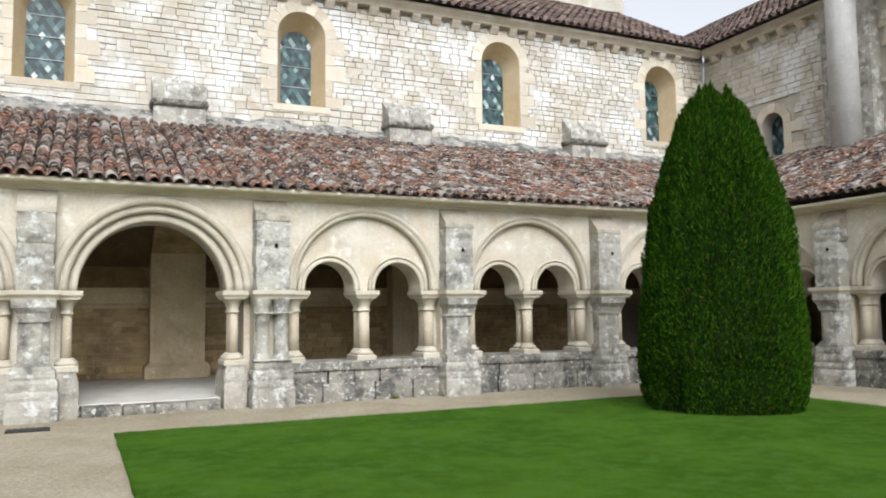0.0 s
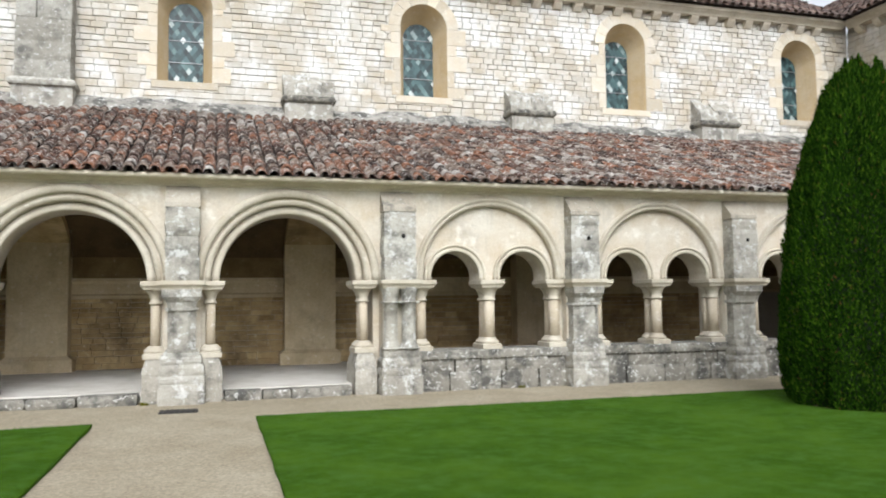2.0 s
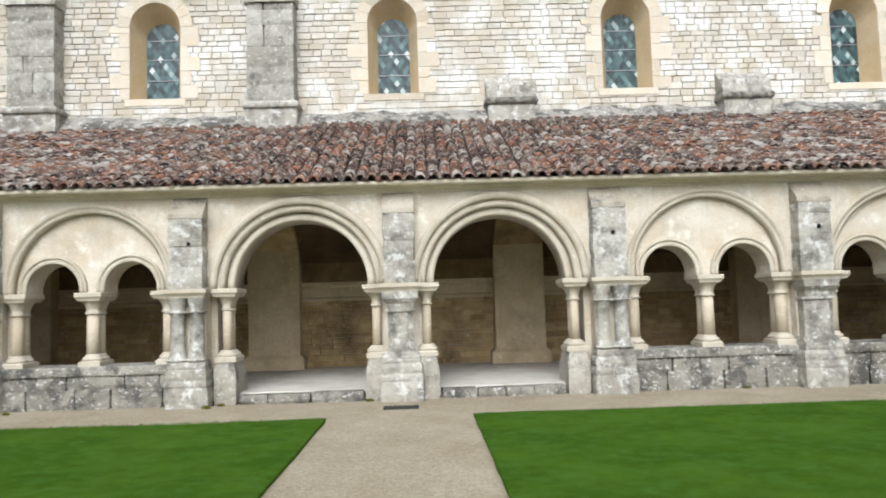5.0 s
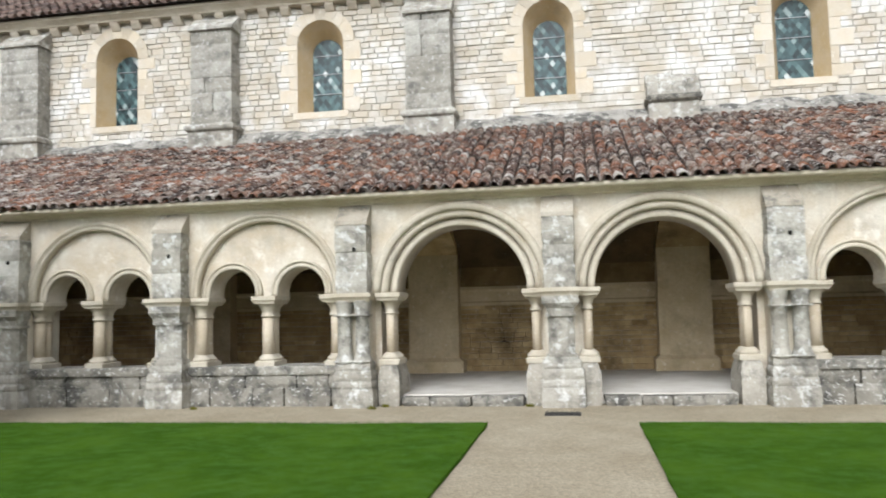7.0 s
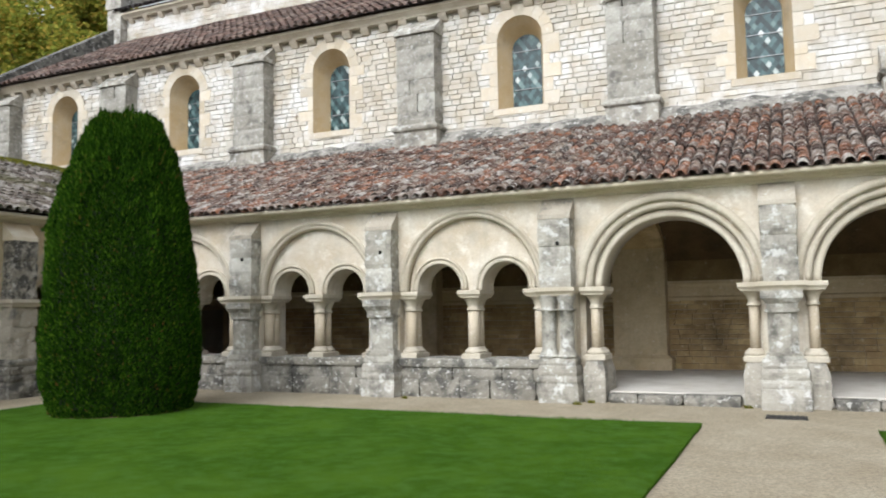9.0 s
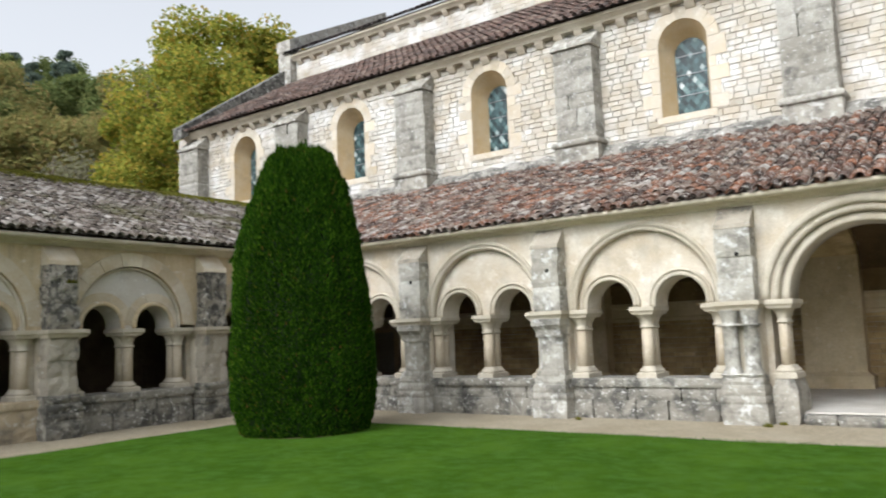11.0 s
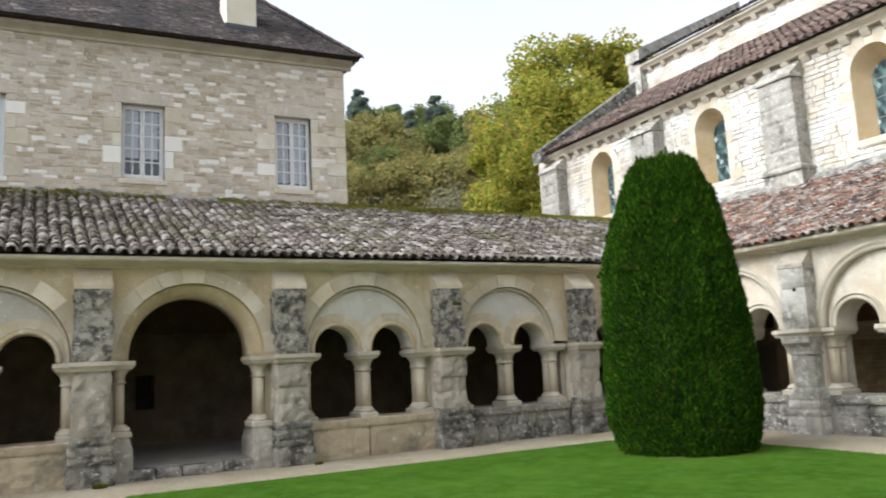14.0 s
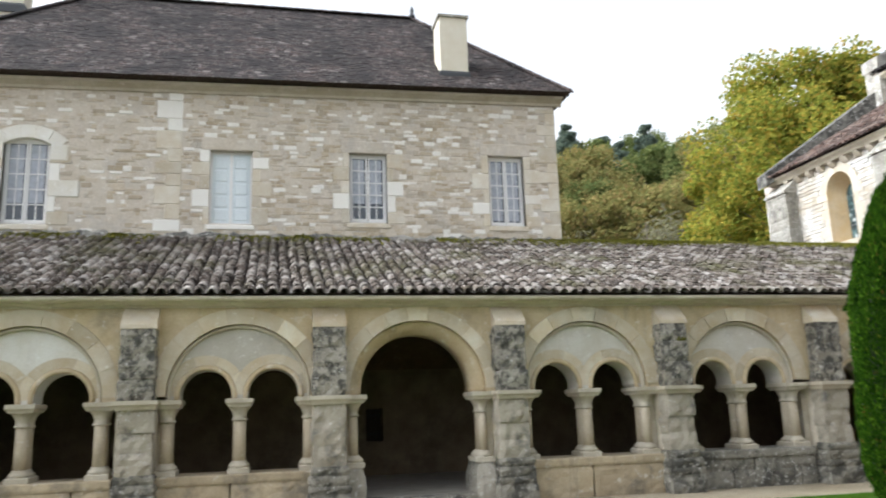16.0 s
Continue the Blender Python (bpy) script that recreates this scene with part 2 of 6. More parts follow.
# Roof bed darkened so the shade between the tiles is in its colour.
deck_mat = tile_material("roof_bed_gap_shade", [(0.0, (0.035, 0.026, 0.022)), (1.0, (0.06, 0.042, 0.034))], (0.04, 0.042, 0.02), (0.6, 0.8), 0.1)


def gravel_material():
    k = Nodes("pale_gravel")
    col = k.mix(k.step(k.noise(0.9, 6, 0.65), 0.35, 0.7), (0.37, 0.33, 0.25), (0.28, 0.24, 0.17))
    vor = k.t.nodes.new("ShaderNodeTexVoronoi")
    vor.inputs["Scale"].default_value = 48.0
    k.link(k.pos.outputs["Position"], vor.inputs["Vector"])
    col = k.mix(0.6, col, k.ramp(k.math('FRACT', k.math('MULTIPLY', vor.outputs["Color"], 3.7)), [(0.0, (0.55, 0.52, 0.48)), (1.0, (1.2, 1.18, 1.12))]), 'MULTIPLY')
    col = k.mix(k.math('MULTIPLY', k.step(k.noise(2.2, 8, 0.75), 0.6, 0.75), 0.5), col, (0.2, 0.17, 0.12))
    return k.done(col, 0.95, vor.outputs["Distance"], 0.5, 0.015, 0.2)


def grass_material():
    k = Nodes("mown_grass")
    col = k.mix(k.step(k.noise(0.9, 6, 0.7), 0.4, 0.62), (0.046, 0.113, 0.007), (0.075, 0.158, 0.013))
    col = k.mix(k.step(k.noise(5.0, 6, 0.7), 0.45, 0.75), col, (0.082, 0.176, 0.032))
    col = k.mix(0.5, col, k.ramp(k.noise(140, 3), [(0.25, (0.35, 0.4, 0.3)), (0.75, (1.3, 1.25, 1.2))]), 'MULTIPLY')
    return k.done(col, 1.0, k.noise(160, 3), 0.8, 0.03, 0.04)


def leaf_material(name, stops, through_leaf=0.4):
    k = Nodes(name)
    col = k.ramp(k.chance(), stops)
    col = k.mix(k.step(k.noise(1.3, 4), 0.3, 0.7), col, k.mix(0.45, col, (0.6, 0.6, 0.5), 'MULTIPLY'))
    k.done(col, 0.9, None, spec=0.05)
    thin = k.t.nodes.new("ShaderNodeBsdfTranslucent")
    k.link(col, thin.inputs["Color"])
    both = k.t.nodes.new("ShaderNodeMixShader")
    both.inputs[0].default_value = through_leaf
    k.link(k.b.outputs[0], both.inputs[1])
    k.link(thin.outputs[0], both.inputs[2])
    k.link(both.outputs[0], k.t.nodes["Material Output"].inputs["Surface"])
    return k.m


def glass_material():
    """Leaded church glass: diamond quarries in teal, grey and near white."""
    k = Nodes("leaded_church_glass")
    tc = k.t.nodes.new("ShaderNodeTexCoord")
    sep = k.t.nodes.new("ShaderNodeSeparateXYZ")
    k.link(tc.outputs["Object"], sep.inputs[0])
    a = k.math('ADD', sep.outputs["X"], k.math('MULTIPLY', sep.outputs["Z"], 0.72))
    b = k.math('SUBTRACT', sep.outputs["X"], k.math('MULTIPLY', sep.outputs["Z"], 0.72))
    ca, cb = k.math('FLOOR', k.math('MULTIPLY', a, 8.0)), k.math('FLOOR', k.math('MULTIPLY', b, 8.0))
    comb = k.t.nodes.new("ShaderNodeCombineXYZ")
    k.link(ca, comb.inputs[0])
    k.link(cb, comb.inputs[1])
    info = k.t.nodes.new("ShaderNodeObjectInfo")
    k.link(info.outputs["Random"], comb.inputs[2])
    wn = k.t.nodes.new("ShaderNodeTexWhiteNoise")
    k.link(comb.outputs[0], wn.inputs["Vector"])
    band = k.math('FRACT', k.math('MULTIPLY', ca, 0.3334))
    v = k.math('ADD', k.math('MULTIPLY', wn.outputs["Value"], 0.6), k.math('MULTIPLY', k.math('GREATER_THAN', band, 0.6), 0.3))
    col = k.ramp(v, [(0.0, (0.01, 0.02, 0.022)), (0.38, (0.03, 0.06, 0.065)), (0.6, (0.07, 0.13, 0.135)), (0.76, (0.15, 0.23, 0.23)), (0.89, (0.55, 0.6, 0.6))])
    return k.done(col, 0.3, k.math('ADD', wn.outputs["Value"], k.math('MULTIPLY', k.noise(14, 2), 0.6)), 0.25, 0.01, 0.3)


def plain(name, color, rough=0.6, amount=0.2, scale=18.0, metal=0.0, spec=0.4):
    k = Nodes(name)
    col = k.mix(k.step(k.noise(scale, 5), 0.35, 0.7), color, tuple(c * (1 - amount) for c in color))
    k.b.inputs["Metallic"].default_value = metal
    return k.done(col, rough, k.noise(scale * 3, 3), 0.15, 0.005, spec)


gravel = gravel_material()
grass = grass_material()
yew_leaf = leaf_material("yew_foliage", [(0.0, (0.006, 0.021, 0.0015)), (0.5, (0.015, 0.046, 0.002)), (0.88, (0.038, 0.09, 0.005)), (0.975, (0.07, 0.135, 0.009)), (0.992, (0.08, 0.08, 0.012)), (1.0, (0.13, 0.06, 0.02))], 0.15)
# Solid filler of the yews; the crown's inner shade is its near-black colour.
yew_core = plain("yew_shade_core", (0.008, 0.016, 0.003), 0.9)
plane_leaf = leaf_material("plane_tree_foliage", [(0.0, (0.16, 0.21, 0.04)), (0.4, (0.3, 0.34, 0.06)), (0.75, (0.43, 0.4, 0.075)), (1.0, (0.52, 0.36, 0.075))], 0.5)
# Hill leaf colours have the distance haze mixed in: paler, greyer, conifers bluish.
autumn_leaf = leaf_material("autumn_foliage", [(0.0, (0.18, 0.2, 0.075)), (0.4, (0.26, 0.25, 0.09)), (0.75, (0.31, 0.265, 0.1)), (1.0, (0.34, 0.25, 0.11))], 0.5)
green_leaf = leaf_material("wood_green_foliage", [(0.0, (0.14, 0.185, 0.07)), (0.6, (0.21, 0.26, 0.095)), (1.0, (0.28, 0.3, 0.115))], 0.5)
pine_leaf = leaf_material("hazed_conifer_foliage", [(0.0, (0.15, 0.2, 0.17)), (0.6, (0.21, 0.27, 0.22)), (1.0, (0.27, 0.33, 0.25))], 0.5)
twig_leaf = leaf_material("hazed_bare_brush", [(0.0, (0.18, 0.17, 0.12)), (0.6, (0.235, 0.225, 0.145)), (1.0, (0.275, 0.28, 0.155))], 0.5)
bark = plain("grey_brown_bark", (0.13, 0.1, 0.075), 0.95, 0.5, 8.0)
moss_mat = leaf_material("ridge_moss", [(0.0, (0.08, 0.085, 0.015)), (0.6, (0.17, 0.17, 0.03)), (1.0, (0.25, 0.23, 0.045))])
church_glass = glass_material()
lead = plain("dark_lead", (0.05, 0.055, 0.06), 0.6)
white_paint = plain("white_window_paint", (0.8, 0.8, 0.79), 0.5, 0.1)
shutter_paint = plain("pale_blue_shutter_paint", (0.7, 0.77, 0.8), 0.5, 0.08)
dark_red_tile = tile_material("dark_red_tile", [(0.0, (0.07, 0.05, 0.045)), (0.4, (0.11, 0.075, 0.062)), (0.75, (0.16, 0.1, 0.08)), (1.0, (0.22, 0.17, 0.14))], (0.07, 0.07, 0.05), (0.6, 0.8), 0.3)
# West and east gallery stone: the interior's shade is put into this colour.
gallery_shade = stone("gallery_shade_stone", (0.22, 0.175, 0.12), (0.15, 0.117, 0.08), (0.07, 0.06, 0.046), (0.5, 0.75), (0.34, 0.3, 0.23), (0.62, 0.75), 0.2, 0.6, 30.0)
pane_glass = plain("dark_window_glass", (0.035, 0.045, 0.06), 0.06, 0.3, 3.0, 0.0, 0.8)
curtain_mat = plain("white_net_curtain", (0.44, 0.47, 0.53), 0.9, 0.3, 9.0)
cream_render = stone("cream_render", (0.72, 0.68, 0.57), (0.67, 0.62, 0.5), (0.45, 0.42, 0.36), (0.66, 0.9), (0.78, 0.75, 0.67), (0.6, 0.75), 0.0, 0.2)
zinc = plain("grey_zinc", (0.3, 0.31, 0.32), 0.45, 0.3, 6.0, 0.6)
# Black that stands for the dark inside of holes that aren't cut.
hole_shade = plain("hole_shade_black", (0.01, 0.009, 0.008), 1.0)
iron = plain("dark_iron", (0.03, 0.028, 0.026), 0.7, 0.4)
niche_wood = plain("dark_niche_wood", (0.035, 0.026, 0.018), 0.8, 0.4, 12.0)
soil = plain("bare_soil", (0.14, 0.1, 0.06), 0.95, 0.4)


# ---- geometry helpers ----
class Geo:
    def __init__(self):
        self.v, self.f, self.s = [], [], []

    def add(self, verts, faces, smooth=False):
        k = len(self.v)
        self.v.extend(verts)
        self.f.extend([tuple(i + k for i in f) for f in faces])
        self.s.extend([smooth] * len(faces))
        return self

    def box(self, x0, x1, y0, y1, z0, z1):
        return self.loft([(x0, x1, y0, y1, z0), (x0, x1, y0, y1, z1)])

    def loft(self, sections, smooth=False):
        """Stacked rectangles (x0, x1, y0, y1, z) joined into one body."""
        vs, fs = [], []
        for x0, x1, y0, y1, z in sections:
            vs += [(x0, y0, z), (x1, y0, z), (x1, y1, z), (x0, y1, z)]
        n = len(sections)
        for i in range(n - 1):
            for j in range(4):
                a, b = i * 4 + j, i * 4 + (j + 1) % 4
                fs.append((a, b, b + 4, a + 4))
        fs.append((3, 2, 1, 0))
        fs.append(tuple(range(4 * n - 4, 4 * n)))
        return self.add(vs, fs, smooth)

    def block(self, x0, x1, yf, yb, z0, z1, c=0.012):
        """A stone with a chamfered face towards -y."""
        vs = [(x0, yb, z0), (x1, yb, z0), (x1, yb, z1), (x0, yb, z1),
              (x0, yf + c, z0), (x1, yf + c, z0), (x1, yf + c, z1), (x0, yf + c, z1),
              (x0 + c, yf, z0 + c), (x1 - c, yf, z0 + c), (x1 - c, yf, z1 - c), (x0 + c, yf, z1 - c)]
        fs = [(8, 9, 10, 11)]
        for j in range(4):
            q = (j + 1) % 4
            fs += [(j, q, q + 4, j + 4), (j + 4, q + 4, q + 8, j + 8)]
        return self.add(vs, fs)

    def rough(self, x0, x1, yf, yb, z0, z1, amp, seed):
        """A weathered stone: the three open sides are uneven and the edges worn round."""
        nx = max(3, int((x1 - x0) / 0.09))
        nz = max(3, int((z1 - z0) / 0.08))
        line = [(x0, yb, -1, 0), (x0, 0.5 * (yf + yb), -1, 0), (x0, yf, -0.7, -0.7)]
        line += [(x0 + (x1 - x0) * i / nx, yf, 0, -1) for i in range(1, nx)]
        line += [(x1, yf, 0.7, -0.7), (x1, 0.5 * (yf + yb), 1, 0), (x1, yb, 1, 0)]
        vs, m = [], len(line)
        for j in range(nz + 1):
            z = z0 + (z1 - z0) * j / nz
            for x, y, nx_, ny_ in line:
                d = amp * noise.noise((x * 7 + seed, y * 7, z * 7)) + 0.5 * amp * noise.noise((x * 19, y * 19 + seed, z * 19))
                if j in (0, nz):
                    d -= 0.014
                if nx_ and ny_:
                    d -= 0.012
                vs.append((x + nx_ * d, y + ny_ * d, z))
        fs = [(j * m + i, j * m + i + 1, (j + 1) * m + i + 1, (j + 1) * m + i) for j in range(nz) for i in range(m - 1)]
        fs += [tuple(range(m - 1, -1, -1)), tuple(range(nz * m, nz * m + m))]
        return self.add(vs, fs)

    def lathe(self, cx, cy, prof, n=14, smooth=True, sq=0.0):
        vs, fs = [], []
        for r, z in prof:
            for i in range(n):
                a = 2 * math.pi * i / n
                vs.append((cx + r * math.cos(a), cy + r * math.sin(a), z))
        for k in range(len(prof) - 1):
            for i in range(n):
                q = (i + 1) % n
                fs.append((k * n + i, k * n + q, k * n + n + q, k * n + n + i))
        fs.append(tuple(range(n - 1, -1, -1)))
        fs.append(tuple(range((len(prof) - 1) * n, len(prof) * n)))
        return self.add(vs, fs, smooth)

    def arc(self, cx, zs, prof, a0=0.0, a1=math.pi, n=28, smooth=True, stilt=0.0):
        """A closed profile of (r, y) swept round an arch whose centre is (cx, zs); stilt: upright feet."""
        vs, fs, m = [], [], len(prof)
        steps = [(a0 + (a1 - a0) * i / n, 0.0) for i in range(n + 1)]
        if stilt:
            steps = [(a0, stilt)] + steps + [(a1, stilt)]
            n += 2
        for a, drop in steps:
            for r, y in prof:
                vs.append((cx + r * math.cos(a), y, zs + r * math.sin(a) - drop))
        for i in range(n):
            for j in range(m):
                q = (j + 1) % m
                fs.append((i * m + j, i * m + q, i * m + m + q, i * m + m + j))
        fs.append(tuple(range(m)))
        fs.append(tuple(range((n + 1) * m - 1, n * m - 1, -1)))
        return self.add(vs, fs, smooth and m > 6)

    def bar(self, prof, x0, x1):
        """A closed profile of (y, z) drawn out along x."""
        m = len(prof)
        vs = [(x0, y, z) for y, z in prof] + [(x1, y, z) for y, z in prof]
        fs = [(j, (j + 1) % m, m + (j + 1) % m, m + j) for j in range(m)]
        fs += [tuple(range(m - 1, -1, -1)), tuple(range(m, 2 * m))]
        return self.add(vs, fs)

    def strip(self, us, low, high, y0, y1):
        """A wall between the curves low(u) and high(u)."""
        vs, fs = [], []
        for u in us:
            a, b = low(u), high(u)
            vs += [(u, y0, a), (u, y0, b), (u, y1, b), (u, y1, a)]
        for i in range(len(us) - 1):
            for j in range(4):
                q = (j + 1) % 4
                fs.append((i * 4 + j, i * 4 + q, i * 4 + 4 + q, i * 4 + 4 + j))
        fs += [(0, 1, 2, 3), tuple(len(vs) - 1 - j for j in range(4))]
        return self.add(vs, fs)


def fill_mesh(name, geo, mat):
    me = bpy.data.meshes.new(name)
    me.from_pydata(geo.v, [], geo.f)
    me.polygons.foreach_set("use_smooth", geo.s)
    bm = bmesh.new()
    bm.from_mesh(me)
    if len(geo.f) < 4000:
        bmesh.ops.recalc_face_normals(bm, faces=bm.faces)
    bm.to_mesh(me)
    bm.free()
    me.materials.append(mat)
    return me


def part(name, geo, mat, parent=None, label="", m=None):
    ob = new(name, fill_mesh(name, geo, mat) if isinstance(geo, Geo) else geo)
    if parent is not None:
        ob.parent = parent
    if m is not None:
        ob.matrix_basis = m
    return tagged(ob, label)


def thing(name, m, label, category, group="", kind=""):
    ob = new(name)
    ob.empty_display_size = 0.2
    ob.matrix_basis = m
    return tagged(ob, label, category, group, kind)


def setting(name, geo, mat, label, category, m=None):
    ob = part(name, geo, mat, None, "", m)
    return tagged(ob, label, category, "", "structure")


WING_N = Matrix.Identity(4)
WING_W = Matrix.Translation((-13.4, 0, 0)) @ Matrix.Rotation(radians(90), 4, 'Z')
WING_E = Matrix.Translation((13.2, 0, 0)) @ Matrix.Rotation(radians(-90), 4, 'Z')


def arch_samples(arches, u0, u1):
    us = {round(u0, 4), round(u1, 4)}
    for c, r, zs in arches:
        for i in range(25):
            us.add(round(c - r * math.cos(math.pi * i / 24), 4))
    return sorted(u for u in us if u0 <= u <= u1)


def under(arches, base):
    def low(u):
        z = base
        for c, r, zs in arches:
            if abs(u - c) < r:
                z = max(z, zs + math.sqrt(max(0.0, r * r - (u - c) ** 2)))
        return z
    return low


# ---- ground ----
g = Geo()
N = 24
def ground_height(x, y):
    d = max(0.0, -0.85 * x + 0.53 * y - 40.0) * min(1.0, max(0.0, (-x - 20.0) / 30.0))
    return -0.02 + min(70.0, 0.383 * d) * min(1.0, max(0.0, (y + 90.0) / 60.0))
xs = [-900, -500, -300, -230, -190, -160, -140, -120, -105, -90, -80, -70, -62, -55, -45, -30, -15, 0, 15, 30, 80, 250, 900]
ys = [-900, -400, -200, -120, -90, -70, -50, -30, -10, 10, 30, 50, 80, 120, 200, 400, 900]
vs = [(x, y, ground_height(x, y)) for y in ys for x in xs]
fs = [(j * len(xs) + i, j * len(xs) + i + 1, (j + 1) * len(xs) + i + 1, (j + 1) * len(xs) + i) for j in range(len(ys) - 1) for i in range(len(xs) - 1)]
g.add(vs, fs, True)
setting("ground", g, soil, "bare earth ground rising to a wooded hill", "ground")
g = Geo()
g.box(-13.9, 13.7, -25.2, 0.5, -0.3, 0.0)
setting("gravel_path", g, gravel, "pale beige gravel walk round the cloister lawns", "path")


def lawn(name, x0, x1, y0, y1):
    """A lawn slab, slightly uneven, with a cut edge standing proud of the gravel."""
    ge = Geo()
    nx, ny = int((x1 - x0) / 0.4), int((y1 - y0) / 0.4)
    vs, fs = [], []
    for j in range(ny + 1):
        for i in range(nx + 1):
            x, y = x0 + (x1 - x0) * i / nx, y0 + (y1 - y0) * j / ny
            rim = min(i, nx - i, j, ny - j)
            z = 0.045 + 0.012 * noise.noise((x * 0.7, y * 0.7, 0)) - (0.012 if rim == 0 else 0)
            if rim == 0:
                x += 0.015 * noise.noise((x * 3, y * 3, 1))
                y += 0.015 * noise.noise((x * 3, y * 3, 5))
            vs.append((x, y, z))
    for j in range(ny):
        for i in range(nx):
            a = j * (nx + 1) + i
            fs.append((a, a + 1, a + nx + 2, a + nx + 1))
    ge.add(vs, fs, True)
    edge = [(i, 0) for i in range(nx + 1)] + [(nx, j) for j in range(1, ny + 1)] + [(i, ny) for i in range(nx - 1, -1, -1)] + [(0, j) for j in range(ny - 1, 0, -1)]
    ring = [vs[j * (nx + 1) + i] for i, j in edge]
    m = len(ring)
    ge.add(ring + [(x, y, -0.03) for x, y, z in ring], [(i, i + m, (i + 1) % m + m, (i + 1) % m) for i in range(m)])
    ob = part(name, ge, grass)
    return tagged(ob, "closely mown bright green rectangular lawn", "lawn", "cloister lawns", "structure")


lawn("lawn", 0.75, 10.75, -11.1, -2.0)
lawn("lawn", -11.6, -1.18, -11.1, -2.03)
lawn("lawn", 0.75, 10.75, -22.5, -13.3)
lawn("lawn", -11.6, -1.18, -22.5, -13.3)

# turf blades along the nearest lawns
rng = random.Random(3)
g = Geo()
for x0, x1 in ((0.75, 10.75), (-11.6, -1.18)):
    for i in range(26000):
        x, y = rng.uniform(x0 + 0.01, x1 - 0.01), rng.uniform(-11.05, -2.05)
        if rng.random() < 0.12:
            x, y = (rng.choice((x0, x1)), y) if rng.random() < 0.5 else (x, -2.03)
        a, h, w = rng.uniform(0, 6.28), rng.uniform(0.006, 0.018), 0.004
        dx, dy = math.cos(a) * w, math.sin(a) * w
        lx, ly = rng.uniform(-0.02, 0.02), rng.uniform(-0.02, 0.02)
        g.add([(x - dx, y - dy, 0.03), (x + dx, y + dy, 0.03), (x + lx, y + ly, 0.045 + h)], [(0, 1, 2)])
tagged(part("turf", g, grass), "short blades of mown turf", "grass", "", "stuff")

g = Geo()
g.box(-0.49, 0.02, -1.12, -0.8, 0.0, 0.012)
drain = setting("drain_cover", g, iron, "dark iron drain grate set in the gravel", "drain")
for i in range(7):
    g = Geo()
    g.box(-0.48 + i * 0.07, -0.44 + i * 0.07, -1.11, -0.81, 0.012, 0.02)
    part("grate_bar", g, iron, drain)


# ---- cloister wings ----
ZS = 1.82
AZ = 1.88
SILL = 0.66


def column_parts(th, x, y, z0, z1, r=0.1, double=0.0, k=1.0):
    """Base, shaft, capital and abacus from z0 up to z1; double: depth between a pair of shafts."""
    depth = (y, y + double) if double else (y,)
    zc = z1 - 0.13
    g = Geo()
    g.loft([(x - 0.17, x + 0.17, y - 0.17, depth[-1] + 0.17, z0), (x - 0.17, x + 0.17, y - 0.17, depth[-1] + 0.17, z0 + 0.07), (x - 0.14, x + 0.14, y - 0.14, depth[-1] + 0.14, z0 + 0.09)])
    for d in depth:
        g.lathe(x, d, [(0.155, z0 + 0.085), (0.165, z0 + 0.11), (0.15, z0 + 0.14), (0.12, z0 + 0.155), (0.118, z0 + 0.175), (r + 0.01, z0 + 0.19)])
    part("base", g, moulding, th)
    for d in depth:
        g = Geo()
        g.lathe(x, d, [(r, z0 + 0.18), (r * 0.985, 0.5 * (z0 + zc)), (r * 0.96, zc - 0.2)])
        part("shaft", g, shaft_stone, th, "slender tan stone shaft")
    g = Geo()
    for d in depth:
        g.lathe(x, d, [(r * 0.96, zc - 0.22), (r + 0.025, zc - 0.21), (r + 0.028, zc - 0.195), (r + 0.004, zc - 0.18), (r + 0.005, zc - 0.13), (r + 0.03, zc - 0.06), (r + 0.07, zc - 0.01), (r + 0.085, zc)])
    part("capital", g, moulding, th)
    g = Geo()
    e = depth[-1]
    g.loft([(x - k * p, x + k * p, y - p, e + p, z) for p, z in ((0.19, zc), (0.2, zc + 0.03), (0.23, zc + 0.065), (0.23, z1 - 0.005), (0.225, z1))])
    part("abacus", g, moulding, th, "moulded limestone abacus")


def make_twin_column(m):
    th = thing("twin_column", m, "paired slender limestone columns standing on the low wall", "column", "cloister columns")
    column_parts(th, 0, 0.25, SILL, ZS, 0.1, 0.22, 0.92)
    return th


def make_respond(m):
    th = thing("respond_column", m, "half-engaged limestone column beside a cloister buttress", "column", "cloister responds")
    column_parts(th, 0, 0.26, SILL, ZS, 0.1, 0.18)
    return th


def make_portal_column(m):
    th = thing("portal_column", m, "tan stone column on a tall worn pedestal at the archway", "column", "archway columns")
    g = Geo()
    g.rough(-0.185, 0.185, 0.0, 0.8, 0.0, 0.44, 0.02, 7.7)
    g.loft([(-0.18, 0.18, 0.01, 0.79, 0.435), (-0.17, 0.17, 0.03, 0.78, 0.5), (-0.13, 0.13, 0.08, 0.74, 0.64), (-0.125, 0.125, 0.08, 0.73, 0.68)])
    part("pedestal", g, pedestal_stone, th, "grey lichen-stained pedestal")
    column_parts(th, 0, 0.24, 0.66, ZS, 0.074, 0.22, 0.9)
    return th


